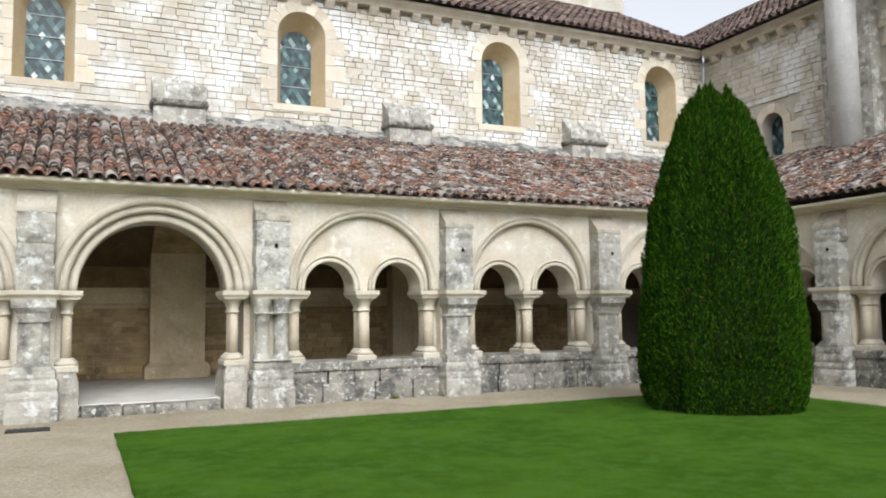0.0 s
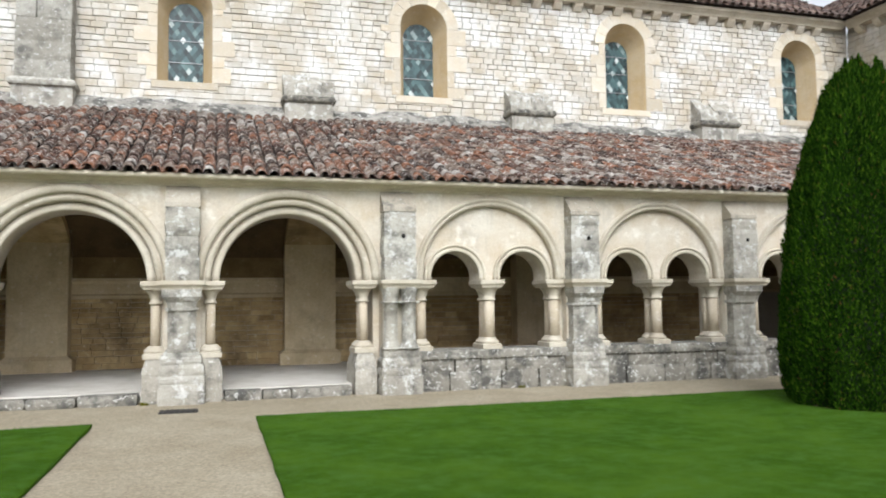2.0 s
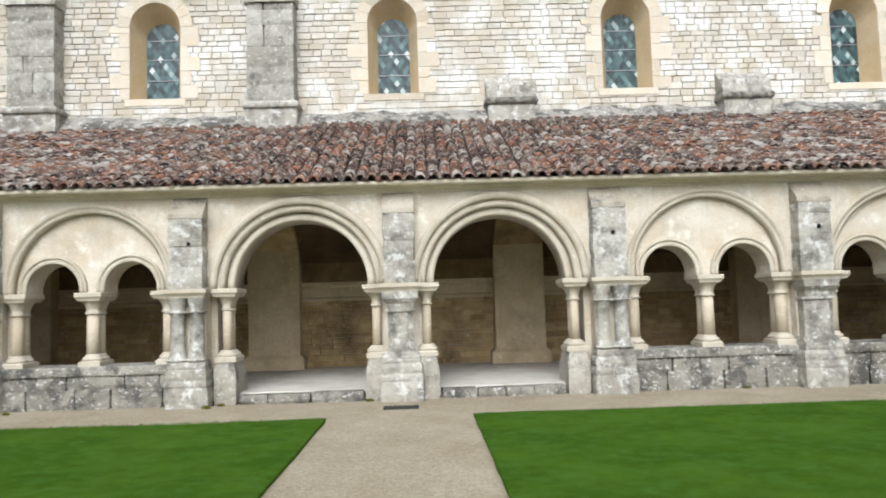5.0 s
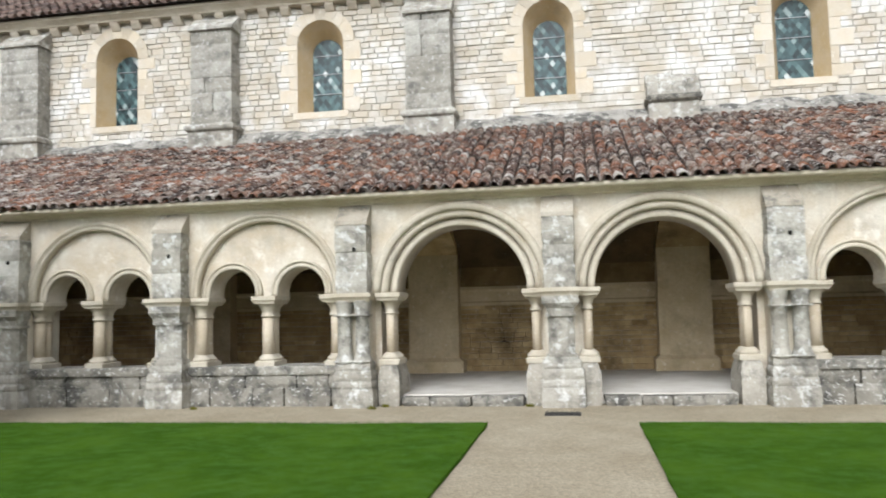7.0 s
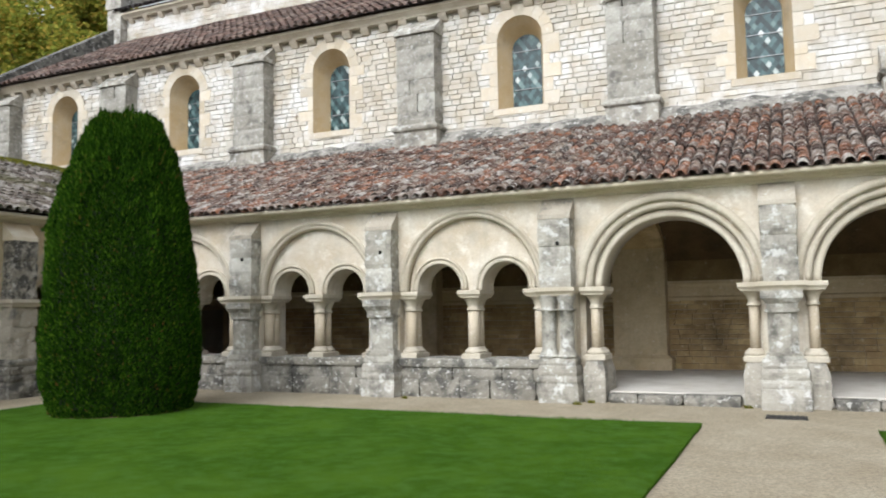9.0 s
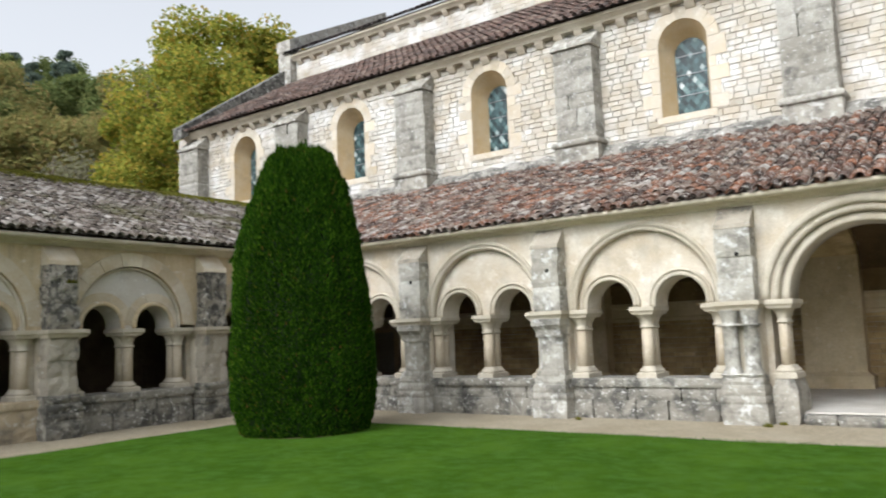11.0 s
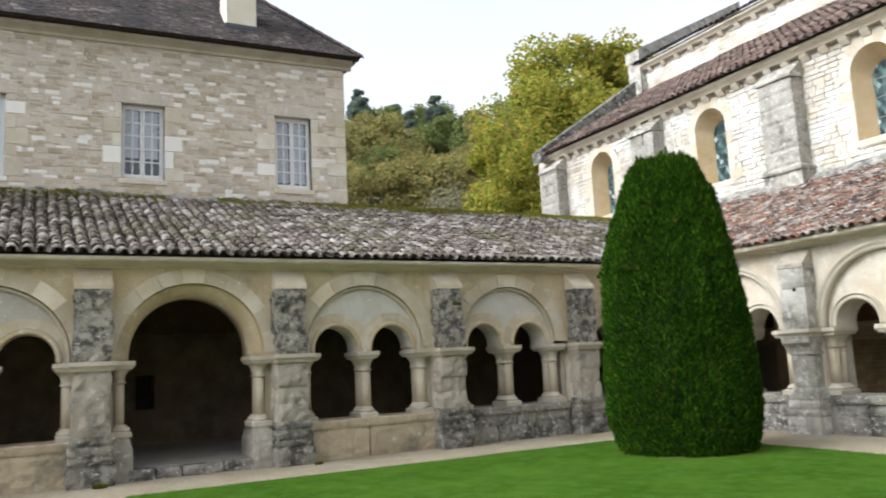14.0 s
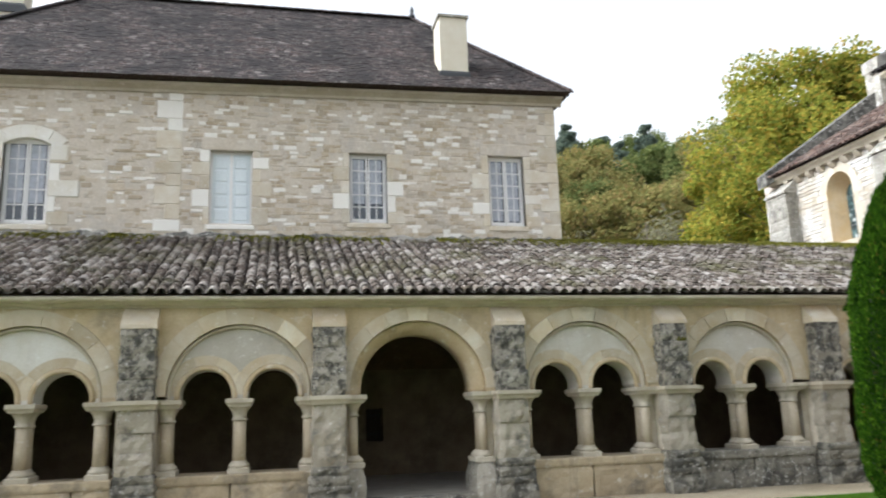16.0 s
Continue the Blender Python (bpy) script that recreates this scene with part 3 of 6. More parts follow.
def buttress(m, style, lower, upper, group, seed):
    """A stepped buttress: plinth and upper blocks laid one on another, impost band, sloped cap."""
    r = random.Random(seed)
    th = thing("buttress", m, {"plain": "stepped limestone buttress blotched with grey lichen", "shafts": "limestone buttress with two worn engaged shafts",
                               "octagon": "limestone buttress with a chamfered lower shaft and high plinth", "moulded": "lichened limestone buttress with a chamfered moulded lower shaft"}[style], "buttress", group)
    w, f = (0.25 if style == "octagon" else 0.27), -0.2
    rough = 0.026 if group.startswith("west") else 0.01
    heights = [0.0, 0.3, 0.42, 0.58, 0.72]
    wid = [0.34, 0.335, 0.32, 0.3]
    for i in range(4):
        g = Geo()
        j = r.uniform(-0.01, 0.01)
        a, b = heights[i], heights[i + 1]
        g.rough(-wid[i] + j, wid[i] + j, f - wid[i] + 0.28, 0.12, a, b, rough * 1.2, seed + i)
        part("plinth_block", g, lower, th)
    if style in ("octagon", "moulded"):
        g = Geo()
        base_w = 0.2 if style == "octagon" else 0.235
        c = 0.1
        for z0, z1, k in ((0.71, 0.76, 0.05), (0.76, 0.8, 0.03), (0.8, 1.38, 0.0), (1.38, 1.42, 0.03)):
            ww = base_w + k
            pts = [(-ww, 0.12), (-ww, f + c - k), (-ww + c, f + 0.03 - k), (ww - c, f + 0.03 - k), (ww, f + c - k), (ww, 0.12)]
            g.add([(x, y, z0) for x, y in pts] + [(x, y, z1) for x, y in pts], [(q, (q + 1) % 6, (q + 1) % 6 + 6, q + 6) for q in range(6)] + [tuple(range(5, -1, -1)), tuple(range(6, 12))])
        part("lower_shaft", g, upper, th)
        g = Geo()
        q = base_w
        g.loft([(-q, q, f + 0.03, 0.12, 1.42), (-q - 0.01, q + 0.01, f + 0.01, 0.12, 1.5), (-0.28, 0.28, f - 0.06, 0.12, 1.58), (-0.28, 0.28, f - 0.06, 0.12, 1.69)])
        part("capital", g, lower, th)
    elif style == "shafts":
        g = Geo()
        g.box(-0.26, 0.26, -0.02, 0.12, 0.7, 1.7)
        part("core", g, moulding, th)
        for zr in (0.72, 1.45):
            g = Geo()
            g.loft([(-0.29, 0.29, -0.24, 0.0, zr), (-0.295, 0.295, -0.25, 0.0, zr + 0.012), (-0.29, 0.29, -0.24, 0.0, zr + 0.028)])
            part("ring_mould", g, upper, th)
        for s in (-0.15, 0.15):
            g = Geo()
            g.lathe(s, -0.1, [(0.15, 0.7), (0.15, 0.76), (0.125, 0.82), (0.115, 0.86), (0.112, 1.42), (0.13, 1.44), (0.128, 1.46), (0.112, 1.48), (0.12, 1.56), (0.16, 1.68), (0.165, 1.7)])
            part("engaged_shaft", g, upper, th, "worn engaged shaft with capital")
    else:
        z = 0.7
        while z < 1.69:
            h = min(r.uniform(0.28, 0.4), 1.7 - z)
            if 1.7 - z - h < 0.12:
                h = 1.7 - z
            g = Geo()
            j = r.uniform(-rough, rough)
            f = -0.2 + r.uniform(-rough, rough)
            c = 0.014
            g.rough(-w + j, w + j, f, 0.12, z, z + h, rough * 1.4, seed + z)
            part("shaft_block", g, upper if rough < 0.02 else west_shaft, th)
            z += h
    g = Geo()
    g.loft([(-0.29, 0.29, f - 0.03, 0.12, 1.68), (-0.3, 0.3, f - 0.05, 0.12, 1.72), (-0.335, 0.335, f - 0.09, 0.12, 1.76), (-0.335, 0.335, f - 0.09, 0.12, ZS)])
    part("impost", g, moulding, th, "moulded impost band with grey stains")
    z = ZS
    f2 = f + 0.01
    while z < 2.91:
        h = min(r.uniform(0.3, 0.5), 2.92 - z)
        if 2.92 - z - h < 0.12:
            h = 2.92 - z
        g = Geo()
        j = r.uniform(-rough, rough)
        f2 = -0.19 + r.uniform(-rough, rough)
        c = 0.014
        g.rough(-w + j, w + j, f2, 0.12, z, z + h, rough * 1.4, seed + z)
        part("upper_block", g, upper, th)
        z += h
    g = Geo()
    vs = [(-w, f2, 2.92), (w, f2, 2.92), (w, 0.12, 2.92), (-w, 0.12, 2.92), (-w, f2 + 0.012, 2.99), (w, f2 + 0.012, 2.99), (w, 0.11, 3.28), (-w, 0.11, 3.28)]
    g.add(vs, [(0, 1, 5, 4), (1, 2, 6, 5), (2, 3, 7, 6), (3, 0, 4, 7), (4, 5, 6, 7), (3, 2, 1, 0)])
    if style == "shafts" or style == "moulded":
        # Putlog hole as a black knob: its shade is colour, not depth.
        hg = Geo()
        hg.lathe(0.05, -0.19, [(0.004, 2.49), (0.02, 2.495), (0.03, 2.515), (0.03, 2.535), (0.02, 2.555), (0.004, 2.56)], 8)
        part("putlog_hole_knob", hg, hole_shade, th, "small black knob standing for the dark inside of a hole")
    part("sloped_cap", g, west_shaft if rough < 0.02 else voussoir_stone, th, "pale weathered sloping cap stone")
    return th


def low_wall(m, u0, u1, seed, mat, group):
    """Two courses of worn blocks and a coping under a pair of arches."""
    r = random.Random(seed)
    th = thing("low_wall", m, "low lichen-spotted stone parapet between two buttresses", "parapet", group)
    plain_wall = mat is west_low_stone
    for z0, z1 in ((0.0, 0.52),) if plain_wall else ((0.0, 0.3), (0.3, 0.52)):
        u = u0
        while u < u1 - 0.01:
            wd = min(r.uniform(0.9, 1.5) if plain_wall else r.uniform(0.4, 0.95), u1 - u)
            if u1 - u - wd < 0.25:
                wd = u1 - u
            d = r.uniform(-0.012, 0.012)
            g = Geo()
            g.rough(u + 0.001, u + wd - 0.001, 0.03 + d + (0.02 if z0 else 0.0), 0.75, z0, z1, 0.02, seed * 3.1)
            part("block", g, mat, th)
            u += wd
    u = u0
    while u < u1 - 0.01:
        wd = min(r.uniform(0.7, 1.3), u1 - u)
        if u1 - u - wd < 0.3:
            wd = u1 - u
        g = Geo()
        g.bar([(0.02, 0.52), (0.01, 0.56), (0.012, SILL - 0.02), (0.03, SILL), (0.8, SILL), (0.8, 0.52)], u + 0.002, u + wd - 0.002)
        part("coping_stone", g, mat, th)
        u += wd
    return th


def voussoirs(parent, c, zs, r0, r1, y, n, mat, name="voussoir"):
    for i in range(n):
        a0, a1 = math.pi * i / n + 0.004, math.pi * (i + 1) / n - 0.004
        g = Geo()
        g.arc(c, zs, [(r0, y + 0.05), (r0, y + 0.004), (r0 + 0.004, y), (r1 - 0.004, y), (r1, y + 0.004), (r1, y + 0.05)], a0, a1, 4, False)
        part(name, g, mat, parent)


def arcade(m, name, portals, twins, edges, u0, u1, hood, mats, seeds):
    """The courtyard wall of one wing: wall with arches, arch mouldings, tympana, columns, low walls."""
    wall_mat, ring_mat = mats
    big = [(c, 1.27, ZS) if hood else (c, 1.16, AZ) for c in portals] + [(c, ro, AZ) for c, ro, s, rs in twins]
    g = Geo()
    us = arch_samples(big, u0, u1)
    for c in portals:
        us = sorted(set(us) | {c - 1.05, c + 1.05})
    g.strip(us, under(big, ZS), lambda u: 3.33, 0.1, 0.8)
    wall = setting("wall_" + name, g, wall_mat, "cream limewashed cloister arcade wall with round arches", "wall", m)
    g = Geo()
    g.bar([(0.11, 3.27), (0.07, 3.275), (0.06, 3.3), (0.02, 3.305), (-0.02, 3.315), (-0.05, 3.335), (-0.06, 3.345), (-0.17, 3.345), (-0.205, 3.353), (-0.23, 3.372), (-0.238, 3.395), (-0.23, 3.415), (-0.2, 3.432), (0.8, 3.432), (0.8, 3.27)], u0, u1)
    setting("cornice_" + name, g, cornice_stone, "moulded stone eaves cornice of the cloister", "cornice", m)
    for c in portals:
        th = thing("archway_moulding", m @ Matrix.Translation((c, 0, 0)), "moulded round limestone archway of the cloister", "archway", "cloister archways")
        if hood:
            for nm, prof in (("hood_mould", [(1.305, 0.11), (1.305, 0.05), (1.32, 0.025), (1.35, 0.005), (1.395, 0.005), (1.425, 0.03), (1.44, 0.06), (1.44, 0.11)]),
                             ("roll_mould", [(1.19, 0.3), (1.19, 0.15), (1.2, 0.115), (1.225, 0.09), (1.262, 0.085), (1.292, 0.11), (1.3, 0.13), (1.3, 0.3)]),
                             ("inner_order", [(1.06, 0.8), (1.06, 0.24), (1.066, 0.215), (1.085, 0.2), (1.165, 0.2), (1.175, 0.235), (1.3, 0.24), (1.3, 0.8)])):
                g = Geo()
                g.arc(0, ZS, prof, n=36)
                part(nm, g, ring_mat, th)
        else:
            g = Geo()
            g.arc(0, AZ, [(0.95, 0.8), (0.95, 0.44), (0.96, 0.41), (1.0, 0.33), (1.06, 0.25), (1.12, 0.2), (1.15, 0.19), (1.16, 0.2), (1.16, 0.8)], n=36, stilt=AZ - ZS)
            part("inner_order", g, ring_mat, th)
            voussoirs(th, 0, AZ, 1.162, 1.4, 0.085, 11, voussoir_stone)
    for c, ro, s, rs in twins:
        th = thing("twin_arch", m @ Matrix.Translation((c, 0, 0)), "plain tympanum over a pair of small round arches", "arch", "twin arches")
        small = [(-s, rs, AZ), (s, rs, AZ)]
        g = Geo()
        us2 = [u for u in arch_samples(small + [(0, ro, AZ)], -ro, ro)]
        g.strip(us2, under(small, ZS), lambda u, ro=ro: AZ + 0.004 + math.sqrt(max(0.0, (ro + 0.03) ** 2 - u * u)), 0.22, 0.72)
        part("tympanum", g, wall_mat if hood else pale_panel, th, "smooth pale tympanum with fine cracks")
        if hood:
            g = Geo()
            g.arc(0, AZ, [(ro - 0.03, 0.24), (ro - 0.03, 0.12), (ro - 0.01, 0.085), (ro + 0.02, 0.075), (ro + 0.04, 0.1), (ro + 0.055, 0.06), (ro + 0.09, 0.045), (ro + 0.12, 0.07), (ro + 0.125, 0.12)], n=36, stilt=AZ - ZS)
            part("hood_mould", g, ring_mat, th)
        else:
            voussoirs(th, 0, AZ, ro, ro + 0.25, 0.085, 9, voussoir_stone)
            g = Geo()
            g.arc(0, AZ, [(ro - 0.065, 0.235), (ro - 0.065, 0.17), (ro - 0.05, 0.145), (ro - 0.025, 0.14), (ro - 0.008, 0.165), (ro - 0.004, 0.235)], n=32, stilt=AZ - ZS)
            part("edge_roll", g, moulding, th)
        for k in (-1, 1):
            g = Geo()
            a0, a1 = 0.0, math.pi
            g.arc(k * s, AZ, [(rs, 0.24), (rs, 0.185), (rs + 0.012, 0.165), (rs + 0.055, 0.165), (rs + 0.065, 0.19), (rs + 0.07, 0.205), (rs + 0.082, 0.17), (rs + 0.1, 0.15), (rs + 0.122, 0.165), (rs + 0.126, 0.24)] if hood else [(rs, 0.24), (rs, 0.2), (rs + 0.012, 0.18), (rs + 0.05, 0.175), (rs + 0.065, 0.19), (rs + 0.08, 0.2), (rs + 0.085, 0.24)], n=24, stilt=AZ - ZS)
            part("small_arch_mould", g, ring_mat, th)
            if not hood:
                voussoirs(th, k * s, AZ, rs + 0.085, rs + 0.24, 0.213 - 0.002 * k, 5, voussoir_stone)
    return wall


N_PORTALS = [-1.82, 1.36]
N_TWINS = [(4.72, 1.22, 0.61, 0.42), (7.95, 1.22, 0.61, 0.41), (11.2, 1.2, 0.6, 0.4), (-5.13, 1.22, 0.61, 0.41), (-8.26, 1.2, 0.6, 0.39), (-11.45, 1.15, 0.6, 0.39)]
W_PORTALS = [-9.89]
W_TWINS = [(-12.81, 1.13, 0.53, 0.4), (-16.0, 1.13, 0.53, 0.4), (-6.88, 1.13, 0.54, 0.4), (-3.84, 1.1, 0.53, 0.37), (-0.95, 0.8, 0.4, 0.3)]
E_TWINS = [(0.98, 0.8, 0.4, 0.3), (3.75, 1.13, 0.54, 0.39), (6.85, 1.13, 0.54, 0.4)]
arcade(WING_N, "north", N_PORTALS, N_TWINS, None, -13.5, 13.3, True, (limewash, moulding), 1)
arcade(WING_W, "west", W_PORTALS, W_TWINS, None, -18.5, 0.1, False, (west_wash, west_wash), 2)
arcade(WING_E, "east", [], E_TWINS, None, -0.1, 9.0, True, (limewash, moulding), 3)

col_a = make_twin_column(Matrix.Translation((0, 0, 0)))
resp = make_respond(Matrix.Translation((0, 0, 0)))
first = {"c": True, "r": True}


def place(proto, m, key):
    if first.get(key, True):
        first[key] = False
        proto.matrix_basis = m
        return proto
    return copy_thing(proto, m)


seed = 10
for m, twins, mat, grp in ((WING_N, N_TWINS, low_wall_stone, "north cloister parapets"), (WING_W, W_TWINS, west_low_stone, "west cloister parapets"), (WING_E, E_TWINS, low_wall_stone, "east cloister parapets")):
    for c, ro, s, rs in twins:
        place(col_a, m @ Matrix.Translation((c, 0, 0)), "c")
        for k in (-1, 1):
            place(resp, m @ Matrix.Translation((c + k * (s + rs + 0.18), 0, 0)), "r")
        seed += 1
        low_wall(m, c - ro - 0.2, c + ro + 0.2, seed, low_wall_stone if (m is not WING_W or c > -5) else mat, grp)

pcol = make_portal_column(Matrix.Translation((0, 0, 0)))
first["p"] = True
for m, portals in ((WING_N, N_PORTALS), (WING_W, W_PORTALS)):
    for c in portals:
        for k in (-1, 1):
            place(pcol, m @ Matrix.Translation((c + k * (1.19 if m is WING_N else 1.1), 0, 0)), "p")

# piers behind the buttresses
PIERS_N = [(-12.97, "moulded"), (-9.79, "moulded"), (-6.76, "moulded"), (-3.54, "shafts"), (-0.24, "octagon"), (3.08, "shafts"), (6.36, "moulded"), (9.57, "moulded"), (12.8, "moulded")]
PIERS_W = [(-17.5, "plain"), (-14.33, "plain"), (-11.4, "plain"), (-8.33, "plain"), (-5.28, "plain"), (-2.16, "plain")]
PIERS_E = [(2.19, "moulded"), (5.3, "moulded"), (8.4, "moulded")]
for m, nm, piers, lo, up in ((WING_N, "north", PIERS_N, lichen_stone, lichen_stone), (WING_W, "west", PIERS_W, dark_lichen, blotched_stone), (WING_E, "east", PIERS_E, lichen_stone, lichen_stone)):
    for i, (c, style) in enumerate(piers):
        g = Geo()
        g.box(c - 0.26, c + 0.26, 0.1, 0.8, 0.0, ZS)
        g.box(c - 0.36, c + 0.36, 0.3, 0.78, 0.0, ZS)
        th = setting("pier_" + nm, g, limewash, "plain limestone pier of the cloister arcade", "pier", m)
        buttress(m @ Matrix.Translation((c, 0, 0)), style, lo, up, nm + " cloister buttresses", 100 + i)

# galleries behind the arcades
def gallery(m, name, u0, u1, depth, ribs=()):
    g = Geo()
    g.box(u0, u1, 0.3, depth, -0.2, 0.16)
    # Only the north floor keeps the pale slab; the others have shade coloured in.
    setting("gallery_floor_" + name, g, slab_stone if name == "north" else slab_shaded, "pale worn stone floor of the cloister gallery", "floor", m)
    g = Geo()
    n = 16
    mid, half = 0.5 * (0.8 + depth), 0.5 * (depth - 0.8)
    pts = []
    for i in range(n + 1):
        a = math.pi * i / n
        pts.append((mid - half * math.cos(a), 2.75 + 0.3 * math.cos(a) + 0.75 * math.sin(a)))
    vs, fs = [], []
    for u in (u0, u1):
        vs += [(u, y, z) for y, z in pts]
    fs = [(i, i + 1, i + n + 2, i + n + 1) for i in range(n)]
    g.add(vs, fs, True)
    setting("ceiling_" + name, g, vault_shade_plaster, "brown plastered barrel vault of the gallery, darkened for shade", "ceiling", m)
    for x0, x1 in ribs:
        g = Geo()
        vs = []
        for y, z in pts[2:]:
            a = math.atan2(z - 2.2, y - mid)
            yi, zi = y - 0.2 * math.cos(a), z - 0.2 * math.sin(a)
            vs += [(x0, y, z), (x0, yi, zi), (x1, yi, zi), (x1, y, z)]
        g.add(vs, [(4 * i + j, 4 * i + j + 1, 4 * i + j + 5, 4 * i + j + 4) for i in range(n - 2) for j in range(3)])
        setting("vault_rib", g, inner_stone, "flat transverse arch under the gallery vault", "arch", m)


# Unseen closing walls, added to stop daylight leaking in at the gallery ends.
for m, nm, u, d in ((WING_N, "north", -18.1, 5.0), (WING_N, "north", 17.0, 5.0), (WING_W, "west", -22.1, 4.8), (WING_E, "east", 12.1, 3.9)):
    g = Geo()
    g.box(u - 0.15, u + 0.15, 0.5, d, -0.2, 3.6)
    setting("wall_gallery_end_" + nm, g, inner_stone, "plain unseen wall added to keep daylight out of the gallery end", "wall", m)
PILASTERS = ((-3.66, -2.56), (1.66, 2.74), (6.95, 8.04), (-8.95, -7.85), (-14.2, -13.1), (12.2, 13.3))
gallery(WING_N, "north", -18.0, 16.9, 4.95, PILASTERS)
gallery(WING_W, "west", -22.0, 0.75, 4.8)
gallery(WING_E, "east", -0.8, 12.0, 3.9)

# the north gallery's inner wall with its responds
g = Geo()
g.box(-23.8, 17.1, 5.0, 5.6, -0.2, 6.22)
nave_low = setting("wall_nave", g, mortar, "north church aisle wall of pale coursed rubble", "wall")
for x0, x1 in PILASTERS:
    g = Geo()
    g.loft([(x0 - 0.1, x1 + 0.1, 4.5, 5.0, 0.16), (x0 - 0.1, x1 + 0.1, 4.5, 5.0, 0.4), (x0, x1, 4.58, 5.0, 0.48), (x0, x1, 4.58, 5.0, 3.3)])
    setting("pilaster_inner", g, pilaster_stone, "broad flat stone pilaster on the gallery wall", "pilaster")
for u0, u1, a in ((-18, -8.95, 0), (-7.85, -3.66, 0), (-2.56, 1.66, 0), (2.74, 6.95, 0), (8.04, 17, 0)):
    g = Geo()
    g.bar([(5.0, 1.6), (4.93, 1.6), (4.93, 1.66), (4.96, 1.7), (4.96, 1.9), (4.92, 1.95), (4.92, 2.02), (5.0, 2.02)], u0, u1)
    setting("string_course", g, pilaster_stone, "moulded string course along the gallery wall", "trim")


def courses(g, x0, x1, z0, z1, yf, yb, hr, lr, skip, r, c=0.008, out=None, clip=None, wave=0.004, gap=0.004):
    """Coursed rubble: rows of stones with uneven heights and lengths; skip(xa, xb, za, zb) leaves openings free."""
    z = z0
    made = []
    while z < z1 - 0.03:
        h = min(r.uniform(*hr), z1 - z)
        x = x0 - r.uniform(0, lr[1])
        while x < x1:
            w = r.uniform(*lr)
            a, b = max(x, x0), min(x + w, x1)
            if clip:
                a, b = clip(a, b, z, z + h)
            if b - a > 0.05 and not skip(a, b, z, z + h):
                d = r.uniform(-0.005, 0.005)
                made.append((a + gap, b - gap, yf + d, yb, z + gap + r.uniform(-wave, wave), z + h - gap + r.uniform(-wave, wave)))
            x += w
        z += h
    if out is None:
        for s in made:
            g.block(*s, c)
    return made


r = random.Random(5)
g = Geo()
# Upper wall panel, coloured darker to carry the shade below the vault.
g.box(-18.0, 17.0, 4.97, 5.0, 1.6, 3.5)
setting("gallery_plaster", g, stain_and_shade_wall, "brown stained plaster above the string course, darkened for shade", "wall")
g = Geo()
courses(g, -12.9, 12.9, 0.16, 1.6, 4.96, 5.02, (0.09, 0.15), (0.2, 0.5), lambda a, b, c, d: False, r, 0.004)
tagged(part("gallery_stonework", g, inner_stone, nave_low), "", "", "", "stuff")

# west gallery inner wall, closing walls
# Inner walls take the darkened stone, so their shade is coloured in.
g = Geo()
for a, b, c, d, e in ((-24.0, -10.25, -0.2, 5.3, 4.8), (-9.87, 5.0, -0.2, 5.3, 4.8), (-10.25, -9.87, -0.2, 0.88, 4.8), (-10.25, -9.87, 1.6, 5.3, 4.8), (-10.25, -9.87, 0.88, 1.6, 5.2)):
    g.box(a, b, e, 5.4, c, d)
setting("wall_house_base", g, gallery_shade, "rubble inner wall of the west gallery, coloured dark for shade", "wall", WING_W)
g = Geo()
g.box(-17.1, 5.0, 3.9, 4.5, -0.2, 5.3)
setting("wall_transept_base", g, gallery_shade, "inner wall of the east gallery, coloured dark for shade", "wall", WING_E)
g = Geo()
g.box(-19.0, 17.5, -26.0, -25.2, -0.2, 3.4)
setting("wall_south", g, limewash, "plain limewashed cloister wall", "wall")
g = Geo()
g.box(8.9, 25.0, 0.1, 0.8, -0.2, 3.26)
setting("wall_east_rest", g, limewash, "plain limewashed cloister wall", "wall", WING_E)
g = Geo()
g.box(-25.0, -18.5, 0.1, 0.8, -0.2, 3.26)
setting("wall_west_rest", g, limewash, "plain limewashed cloister wall", "wall", WING_W)
# Boards and battens are added filling for a small dark niche.
th = thing("wall_hatch", WING_W @ Matrix.Translation((-10.06, 0, 0)), "small dark boarding added in a niche of the gallery wall", "hatch")
for a in (-0.17, -0.057, 0.057):
    g = Geo()
    g.block(a, a + 0.11, 5.0, 5.03, 0.89, 1.59, 0.006)
    part("board", g, niche_wood, th)
for z in (1.02, 1.42):
    g = Geo()
    g.block(-0.16, 0.16, 4.985, 5.004, z, z + 0.06, 0.004)
    part("batten", g, iron, th)
r = random.Random(8)
for mw, c in ((WING_N, N_PORTALS[0]), (WING_N, N_PORTALS[1]), (WING_W, W_PORTALS[0])):
    th = thing("threshold", mw @ Matrix.Translation((c, 0, 0)), "broken worn stone threshold step of the archway", "step", "archway steps")
    u = -0.98
    while u < 0.97:
        w = min(r.uniform(0.35, 0.8), 0.98 - u)
        if 0.98 - u - w < 0.2:
            w = 0.98 - u
        ge = Geo()
        ge.rough(u + 0.001, u + w - 0.001, 0.0 + r.uniform(-0.06, 0.05), 0.36, 0.0, 0.165 + r.uniform(-0.03, 0.0), 0.03, 3.7 * u)
        part("step_stone", ge, low_wall_stone, th)
        u += w


# ---- church nave ----
WIN = [(-20.8, 0), (-15.95, 0), (-10.97, 0), (-5.74, 0), (-0.42, 0), (4.88, 0), (10.14, 0), (15.4, 0)]
WZ0, WR, WSP = 6.22, 0.56, 7.86
warches = [(c, WR, WSP) for c, k in WIN]


